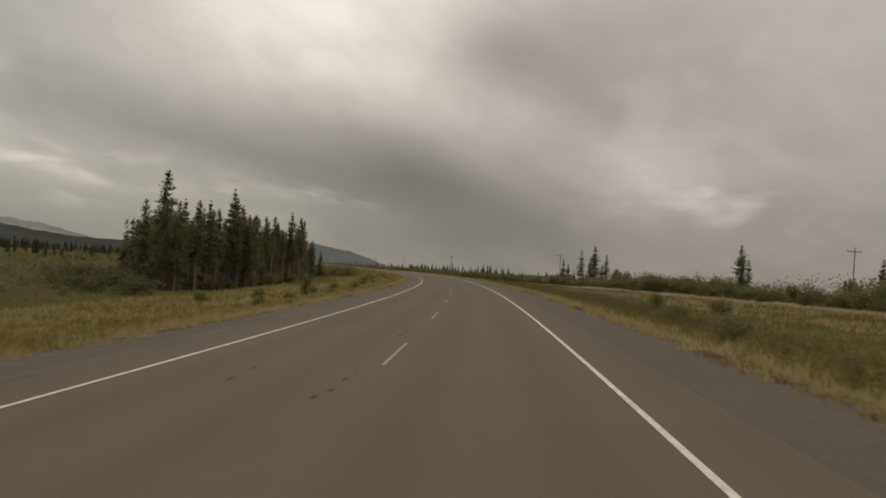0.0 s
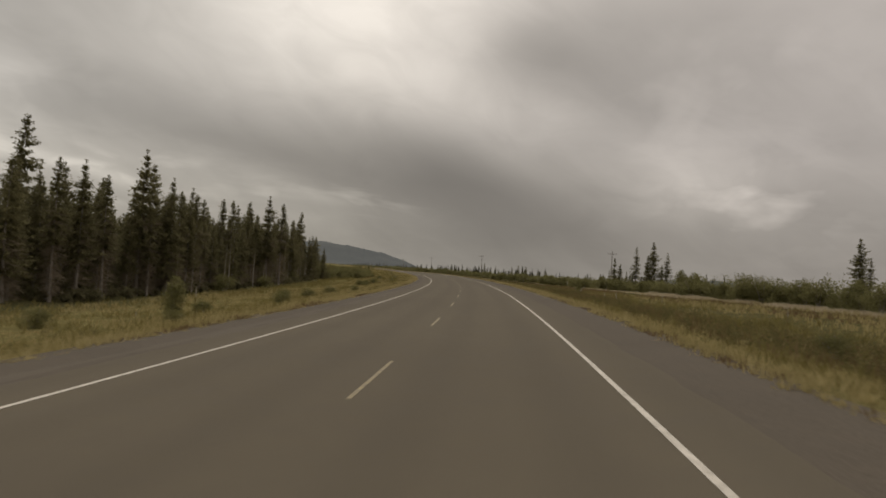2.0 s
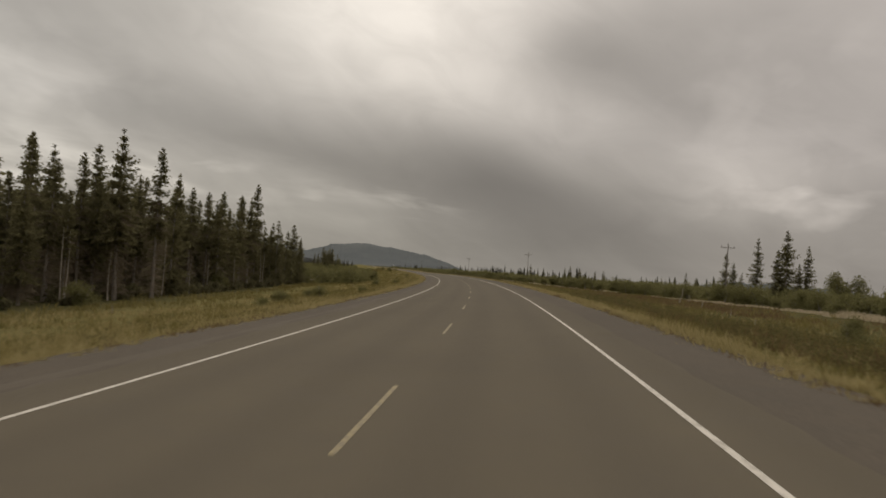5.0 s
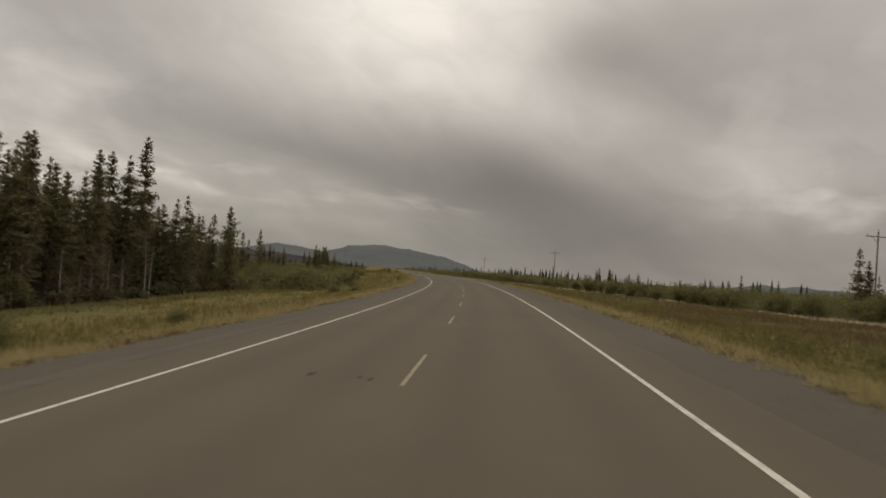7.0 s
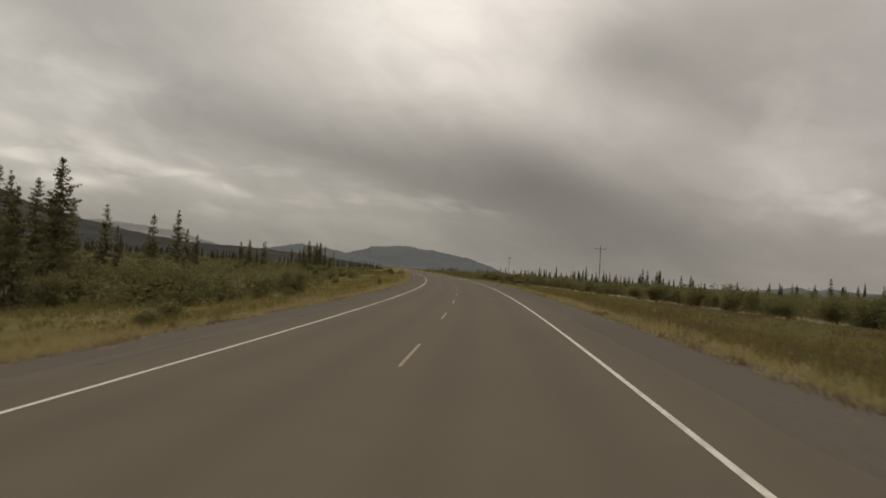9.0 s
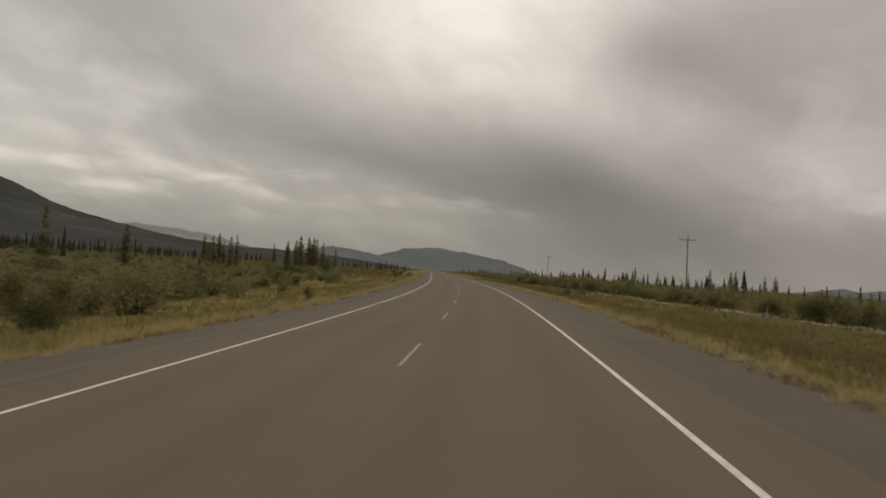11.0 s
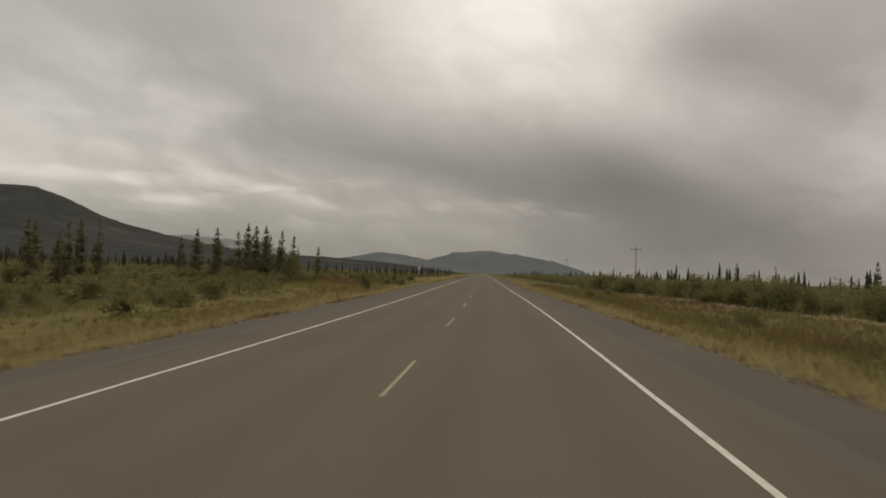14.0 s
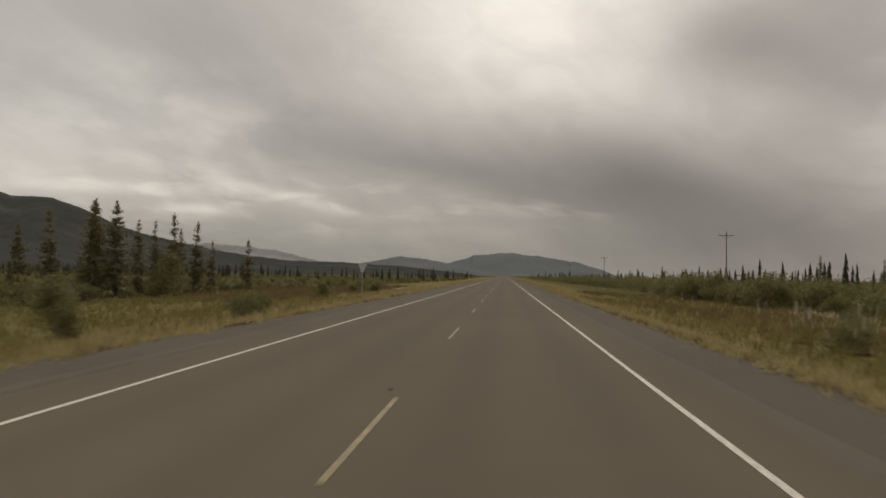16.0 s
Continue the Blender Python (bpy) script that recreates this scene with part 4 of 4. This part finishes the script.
def box(V, F, c, h, rz=0.0):
    o = len(V)
    for x, y, z in ((-1, -1, -1), (1, -1, -1), (1, 1, -1), (-1, 1, -1), (-1, -1, 1), (1, -1, 1), (1, 1, 1), (-1, 1, 1)):
        px, py = x * h[0], y * h[1]
        V.append(np.array([c[0] + px * math.cos(rz) - py * math.sin(rz), c[1] + px * math.sin(rz) + py * math.cos(rz), c[2] + z * h[2]]))
    for f in ((0, 3, 2, 1), (4, 5, 6, 7), (0, 1, 5, 4), (1, 2, 6, 5), (2, 3, 7, 6), (3, 0, 4, 7)):
        F.append(tuple(o + i for i in f))


def build_pole(H):
    root = tagged(new("utility_pole"), "weathered wooden utility pole with one crossarm", "utility pole", "utility poles beside the highway")
    V, F = [], []
    tube(V, F, (0, 0, -0.3), (0, 0, H), 0.115, 0.075, 10)
    child("pole", mesh_of("pole", V, F, M_POLE, False), root)
    V, F = [], []
    box(V, F, (0, 0.14, H - 0.55), (1.25, 0.04, 0.05))
    arm = child("crossarm", mesh_of("crossarm", V, F, M_POLE), root)
    for sx in (-1, 1):
        V, F = [], []
        tube(V, F, (sx * 0.65, 0.15, H - 0.6), (0, 0.12, H - 1.15), 0.02, 0.02, 6)
        child("brace", mesh_of("brace", V, F, M_STEEL), root)
    for x, z in ((-1.12, H - 0.49), (1.12, H - 0.49), (0.0, H)):  # two on the arm, one on the top
        V, F = [], []
        tube(V, F, (x, 0.14 if x else 0, z), (x, 0.14 if x else 0, z + 0.13), 0.015, 0.015, 6)
        tube(V, F, (x, 0.14 if x else 0, z + 0.10), (x, 0.14 if x else 0, z + 0.22), 0.055, 0.035, 8)
        child("insulator", mesh_of("insulator", V, F, M_GLASSY), arm if x else root)
    return root


POLE = build_pole(10.0)
for s, u, hgt in ((113, 67.4, 10.2), (232.4, 49.9, 10.8), (356.5, 37.8, 10.8), (489, 37.3, 10.2), (623, 36.5, 10.0), (757, 36.5, 10.0)):
    k = hgt / 10.0
    copy_thing(POLE, Matrix.Translation(spot(s, u)) @ pose(0, 0, 0, 0, rng.normal(0, 0.6), math.degrees(float(heading(s))) + rng.normal(0, 2)) @ Matrix.Scale(k, 4)).scale = (k, k, k)

# ---- road sign seen from behind, on the left verge ----


def build_sign():
    root = tagged(new("road_sign"), "pale metal back of a triangular sign on a post", "road sign")
    V, F = [], []
    box(V, F, (0, 0, 1.05), (0.035, 0.03, 1.35))
    child("post", mesh_of("post", V, F, M_STEEL), root)
    V, F = [], []
    pts = []
    for cx, cz, a0 in ((-0.17, 2.38, 60), (0.17, 2.38, -60), (0.0, 1.94, 180)):
        for da in (60, 30, 0, -30, -60):
            pts.append((cx + 0.11 * math.cos(radians(90 + (a0 if cx else 180) + da)), cz + 0.11 * math.sin(radians(90 + (a0 if cx else 180) + da))))
    n = len(pts)
    for y in (-0.045, -0.033):
        for px, pz in pts:
            V.append((px, y, pz))
    for k in range(n):
        F.append((k, (k + 1) % n, n + (k + 1) % n, n + k))
    F += [tuple(range(n))[::-1], tuple(range(n, 2 * n))]
    child("plate", mesh_of("plate", V, F, M_SIGN), root, "dull aluminium plate")
    return root


sign = build_sign()
sign.matrix_world = Matrix.Translation(spot(420, -8.4)) @ pose(0, 0, 0, 0, 0, math.degrees(float(heading(420))))

# ---- originals of repeated things stand with the rest ----
for ob, (s, u) in zip(SPRUCES, ((186, -40), (198, -38), (207, -43), (276, -41), (322, -47), (441, -41), (409, -50), (131, -38))):
    ob.matrix_world = Matrix.Translation(spot(s, u))
for ob, (s, u) in zip(BUSHES, ((265, -30), (300, -31), (338, -33), (415, -27), (276, -36))):
    ob.matrix_world = Matrix.Translation(spot(s, u))
POLE.matrix_world = Matrix.Translation(spot(-8, 72)) @ pose(0, 0, 0, 0, 0, 0)

# ---- tall weeds gone to seed ----


def build_weed(seed, H):
    r = np.random.default_rng(seed)
    root = tagged(new("fireweed_stalk"), "tall leafy weed with white seed fluff on top", "weed", "seeding weeds on the verge")
    V, F = [], []
    tube(V, F, (0, 0, -0.05), (0.04, 0.02, H), 0.008, 0.004, 5)
    child("stem", mesh_of("stem", V, F, M_RUST), root)
    n = 34
    z = r.uniform(0.15, 0.8, n) * H
    a = r.random(n) * 6.28
    ln = r.uniform(0.07, 0.15, n) * H
    c = np.stack([0 * z, 0 * z, z], -1)
    d = np.stack([np.cos(a) * ln, np.sin(a) * ln, ln * r.uniform(-0.3, 0.5, n)], -1)
    w = np.stack([-np.sin(a) * 0.018, np.cos(a) * 0.018, 0 * a], -1)
    child("foliage", quad_mesh("foliage", np.stack([c, c + d * 0.5 + w, c + d, c + d * 0.5 - w], 1), M_GREEN), root)
    V, F, n = [], [], 6
    for j, q in enumerate((0.78, 0.84, 0.9, 0.96, 1.01, 1.05)):  # loose fluffy spike
        for k in range(n):
            a, rad = 2 * math.pi * k / n, r.uniform(0.4, 1.4) * (0.012, 0.02, 0.017, 0.013, 0.009, 0.003)[j]
            V.append((math.cos(a) * rad + 0.03 * q, math.sin(a) * rad, q * H + r.normal(0, 0.012)))
    for j in range(5):
        for k in range(n):
            F.append((j * n + k, j * n + (k + 1) % n, (j + 1) * n + (k + 1) % n, (j + 1) * n + k))
    F += [tuple(range(n))[::-1], tuple(range(5 * n, 6 * n))]
    child("seed_head", mesh_of("seed_head", V, F, M_FLUFF), root, "white seed fluff")
    return root


WEEDS = [build_weed(61, 1.2), build_weed(62, 1.4), build_weed(63, 1.0)]
for ob, (s, u) in zip(WEEDS, ((384.5, -8.6), (66, -9.5), (219, -9.4))):
    ob.matrix_world = Matrix.Translation(spot(s, u))
for i in range(90):
    s, u = rng.uniform(10, 440), rng.uniform(7.6, 13.0)
    if i % 5 == 0:
        u = -rng.uniform(8.2, 12)
    k = rng.uniform(0.7, 1.2)
    copy_thing(WEEDS[i % 3], Matrix.Translation(spot(s, u)) @ pose(0, 0, 0, rng.normal(0, 5), rng.normal(0, 5), rng.uniform(0, 360)) @ Matrix.Scale(k, 4)).scale = (k, k, k)

for s0, u0, n, h in ((291.5, 10.6, 3, 1.3), (388.9, 8.8, 4, 0.9), (392.2, 12.6, 6, 1.0), (305.9, 12.1, 7, 0.8), (311.9, 12.9, 7, 0.8), (394.2, 10.5, 8, 0.9), (401.1, 14.7, 6, 0.9), (404.3, -20.2, 9, 1.3), (235.3, -27.3, 9, 1.1), (314.3, -21.8, 8, 1.0), (59.6, 23.7, 9, 1.3), (53.6, 16.6, 8, 1.2)):
    for i in range(n):
        s, u, k = s0 + rng.normal(0, 0.5), u0 + rng.normal(0, 0.5), h * rng.uniform(0.75, 1.2)
        copy_thing(WEEDS[i % 3], Matrix.Translation(spot(s, u)) @ pose(0, 0, 0, rng.normal(0, 6), rng.normal(0, 6), rng.uniform(0, 360)) @ Matrix.Scale(k, 4)).scale = (k, k, k)

# ---- pale stones washed onto the gravel ----
for i in range(9):
    r = np.random.default_rng(300 + i)
    bm = bmesh.new()
    bmesh.ops.create_icosphere(bm, subdivisions=1, radius=1.0)
    for v in bm.verts:
        v.co *= r.uniform(0.75, 1.2)
    me = bpy.data.meshes.new("stone")
    bmesh.ops.scale(bm, vec=(r.uniform(0.06, 0.13), r.uniform(0.05, 0.1), r.uniform(0.03, 0.06)), verts=bm.verts)
    bm.to_mesh(me)
    bm.free()
    me.materials.append(M_GRAVEL)
    s, u = 296.6 + r.normal(0, 0.5), 6.3 + r.normal(0, 0.15)
    ob = tagged(new("stone", me), "small pale stone on the gravel shoulder", "stone", "pale stones at the road edge")
    x, y = plan(s, u)
    ob.matrix_world = Matrix.Translation((float(x), float(y), max(float(road_z(s, u)) - 0.04, float(ground_z(s, u))) + 0.01)) @ pose(0, 0, 0, 0, 0, r.uniform(0, 360))

# ---- grass and weeds ----


def patchy(x, y, scale, seed):
    """Smooth random blotches, about -1 to 1."""
    g = np.random.default_rng(int(seed * 7) + 1).uniform(-1, 1, (64, 64))
    a, b = x / scale, y / scale
    i, j = np.floor(a).astype(int), np.floor(b).astype(int)
    f, h = a - i, b - j
    f, h = f * f * (3 - 2 * f), h * h * (3 - 2 * h)
    i, j, i1, j1 = i % 64, j % 64, (i + 1) % 64, (j + 1) % 64
    return (g[i, j] * (1 - f) + g[i1, j] * f) * (1 - h) + (g[i, j1] * (1 - f) + g[i1, j1] * f) * h


def blades(n_t, s_rng, u_rng, hgt, width, per, lean, seed, clump=0.0, beside=None):
    """Tufts of grass blades on the ground between two distances from the road; each blade is one triangle."""
    r = np.random.default_rng(seed)
    s = r.uniform(*s_rng, n_t)
    u = r.uniform(*u_rng, n_t)
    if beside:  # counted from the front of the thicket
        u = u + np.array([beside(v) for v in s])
    if clump:
        keep = patchy(s, u, clump, seed) + 0.7 * patchy(s, u, clump * 0.33, seed + 2) + r.normal(0, 0.25, n_t) > -0.1
        s, u = s[keep], u[keep]
    s, u = np.repeat(s, per), np.repeat(u, per)
    n = len(s)
    s, u = s + r.normal(0, 0.09, n), u + r.normal(0, 0.09, n)
    x, y = plan(s, u)
    z = ground_z(s, u) - 0.02
    h = hgt * r.uniform(0.45, 1.3, n) * (0.85 + 0.5 * patchy(s, u, 4.0, seed + 1) + 0.35 * patchy(s, u, 1.1, seed + 3))
    a = r.random(n) * 2 * np.pi
    w = width * r.uniform(0.6, 1.3, n)
    l = h * lean * r.uniform(0.2, 1.2, n)
    b = r.random(n) * 2 * np.pi
    p = np.stack([x, y, z], -1)
    side = np.stack([np.cos(a) * w, np.sin(a) * w, 0 * w], -1)
    tip = p + np.stack([np.cos(b) * l, np.sin(b) * l, h], -1)
    return np.stack([p - side, p + side, tip], 1)


def tussocks(n_t, s_rng, u_rng, hgt, per, seed, clump=3.0, spread=0.11, width=0.017):
    """Rounded clumps of long grass whose blades lean outwards, with gaps between them."""
    r = np.random.default_rng(seed)
    s, u = r.uniform(*s_rng, n_t), r.uniform(*u_rng, n_t)
    keep = patchy(s, u, clump, seed) + 0.6 * patchy(s, u, clump * 0.3, seed + 2) + r.normal(0, 0.3, n_t) > -0.25
    s, u = s[keep], u[keep]
    size = r.uniform(0.55, 1.35, len(s))
    s, u, size = np.repeat(s, per), np.repeat(u, per), np.repeat(size, per)
    n = len(s)
    a, d = r.random(n) * 2 * np.pi, spread * size * np.sqrt(r.random(n))
    x, y = plan(s, u)
    x, y = x + np.cos(a) * d, y + np.sin(a) * d
    h = hgt * size * r.uniform(0.5, 1.15, n)
    out = h * (0.15 + 0.75 * d / (spread * size)) * r.uniform(0.5, 1.2, n)
    p = np.stack([x, y, ground_z(s, u) - 0.02], -1)
    w = width * r.uniform(0.6, 1.3, n)
    side = np.stack([-np.sin(a) * w, np.cos(a) * w, 0 * w], -1)
    tip = p + np.stack([np.cos(a) * out, np.sin(a) * out, h * (1 - 0.25 * d / (spread * size))], -1)
    return np.stack([p - side, p + side, tip], 1)


def forbs(n_t, s_rng, u_rng, hgt, leaves, size, seed, clump=5.0, bar=0.0):
    """Leafy weeds: loose upright heaps of small leaves."""
    r = np.random.default_rng(seed)
    s, u = r.uniform(*s_rng, n_t), r.uniform(*u_rng, n_t)
    keep = patchy(s, u, clump, seed) + 0.6 * patchy(s, u, clump * 0.35, seed + 2) + r.normal(0, 0.25, n_t) > bar
    s, u = s[keep], u[keep]
    x, y = plan(s, u)
    base = np.repeat(np.stack([x, y, ground_z(s, u)], -1), leaves, 0)
    H = np.repeat(hgt * r.uniform(0.5, 1.3, len(s)), leaves)
    n = len(H)
    q = r.random(n) ** 0.8
    a, d = r.random(n) * 2 * np.pi, H * (0.42 - 0.25 * q) * np.sqrt(r.random(n))
    c = base + np.stack([np.cos(a) * d, np.sin(a) * d, H * q + 0.02], -1)
    b = a + r.normal(0, 0.9, n)
    ln, w = size * r.uniform(0.6, 1.4, n), size * r.uniform(0.2, 0.4, n)
    f = np.stack([np.cos(b) * ln, np.sin(b) * ln, ln * r.uniform(-0.3, 0.8, n)], -1)
    side = np.stack([-np.sin(b) * w, np.cos(b) * w, w * r.normal(0, 0.5, n)], -1)
    return np.stack([c - side, c + side, c + f], 1)


for nm, sg in (("right", 1), ("left", -1)):
    def span(a, b_):
        return (a, b_) if sg > 0 else (-b_, -a)
    T = [blades(9000, (0, 440), span(6.25, 7.3), 0.24, 0.018, 5, 0.6, 41 + sg, 2.0), blades(8000 if sg < 0 else 4000, (0, 440), span(7.0, 9.5), 0.32, 0.018, 5, 0.6, 45 + sg, 2.6), blades(6500, (440, 700), span(6.3, 9.0), 0.5, 0.03, 4, 0.6, 43 + sg)]
    tagged(new("roadside_grass", tri_mesh("roadside_grass", np.concatenate(T, 0), M_STRAW)), "dry straw-yellow grass fringe along the shoulder", "grass", kind="stuff")
    T = [tussocks(3000, (0, 440), span(6.15, 7.5), 0.24, 20, 91 + sg, 1.6, 0.10, 0.015), tussocks(1500 if sg < 0 else 700, (0, 440), span(7.0, 10.5), 0.32, 22, 93 + sg, 3.0), tussocks(700, (0, 440), span(5.75, 6.3), 0.12, 14, 95 + sg, 1.2, 0.09, 0.014)]
    tagged(new("grass_tussocks", tri_mesh("grass_tussocks", np.concatenate(T, 0), M_STRAW)), "clumps of pale straw grass at the shoulder edge", "grass", kind="stuff")
    T = [blades(20000, (0, 440), span(7.3, 16), 0.33, 0.02, 5, 0.6, 51 + sg, 2.2), blades(15000, (0, 460), span(14, 31 if sg < 0 else 26), 0.45, 0.035, 5, 0.6, 57 + sg, 6.0),
         blades(8000, (20, 480), span(26, 60), 0.5, 0.06, 4, 0.6, 59 + sg, 9.0)]
    T.append(tussocks(1500, (0, 440), span(8.0, 14), 0.42, 22, 61 + sg, 3.5))
    tagged(new("meadow_grass", tri_mesh("meadow_grass", np.concatenate(T, 0), M_GREEN)), "green and tan meadow grass with weeds", "grass", kind="stuff")
T = [blades(17000, (0, 150), (-32, -8.0), 0.36, 0.022, 5, 0.6, 72, 3.0), blades(9000, (100, 330), (-22, -8.0), 0.36, 0.026, 5, 0.6, 73, 4.0), blades(5000, (330, 460), (-14, -8.0), 0.36, 0.022, 4, 0.6, 77, 3.0), blades(2300, (0, 185), (12, 26), 0.42, 0.025, 4, 0.5, 74, 5.0), blades(1500, (320, 440), (12, 26), 0.42, 0.025, 4, 0.5, 71, 5.0), blades(2000, (320, 460), (18, 30), 0.4, 0.035, 4, 0.5, 76, 7.0),
     blades(7000, (20, 150), (26, 52), 0.5, 0.05, 4, 0.5, 75, 8.0)]
tagged(new("dry_grass_stalks", tri_mesh("dry_grass_stalks", np.concatenate(T, 0), M_STRAW)), "taller bleached grass stalks in patches", "grass", kind="stuff")
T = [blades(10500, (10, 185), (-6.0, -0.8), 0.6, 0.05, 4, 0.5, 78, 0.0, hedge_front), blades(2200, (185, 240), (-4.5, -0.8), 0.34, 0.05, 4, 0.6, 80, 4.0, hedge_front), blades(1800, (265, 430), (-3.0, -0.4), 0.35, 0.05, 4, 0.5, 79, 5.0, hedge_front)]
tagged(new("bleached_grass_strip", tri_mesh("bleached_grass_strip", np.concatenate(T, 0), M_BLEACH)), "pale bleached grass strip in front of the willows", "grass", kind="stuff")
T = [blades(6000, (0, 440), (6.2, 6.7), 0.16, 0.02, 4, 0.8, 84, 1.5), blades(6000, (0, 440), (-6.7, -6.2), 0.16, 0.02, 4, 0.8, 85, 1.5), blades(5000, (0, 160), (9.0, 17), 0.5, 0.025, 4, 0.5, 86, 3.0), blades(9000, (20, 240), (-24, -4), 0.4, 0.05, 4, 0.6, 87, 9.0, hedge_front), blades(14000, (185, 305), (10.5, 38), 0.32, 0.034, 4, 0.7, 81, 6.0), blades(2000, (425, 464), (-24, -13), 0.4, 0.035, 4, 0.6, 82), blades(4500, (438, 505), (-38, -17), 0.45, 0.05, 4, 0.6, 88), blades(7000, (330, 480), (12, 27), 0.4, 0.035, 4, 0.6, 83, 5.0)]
tagged(new("rust_brown_weeds", tri_mesh("rust_brown_weeds", np.concatenate(T, 0), M_RUST)), "rust-brown dry weeds in patches", "weeds", kind="stuff")
T = [forbs(2600, (0, 170), (8.2, 15.5), 0.62, 40, 0.075, 101, 6.0, -0.35), forbs(1300, (170, 440), (8.6, 15), 0.5, 36, 0.075, 103, 5.0, 0.0), forbs(900, (0, 440), (-16, -9.3), 0.45, 34, 0.07, 105, 4.0, 0.15), forbs(1500, (0, 440), (-9.4, -8.1), 0.26, 26, 0.06, 107, 5.0, -0.2)]
tagged(new("verge_weeds", tri_mesh("verge_weeds", np.concatenate(T, 0), M_FORB)), "dark green leafy weeds in the roadside hollow", "weeds", kind="stuff")
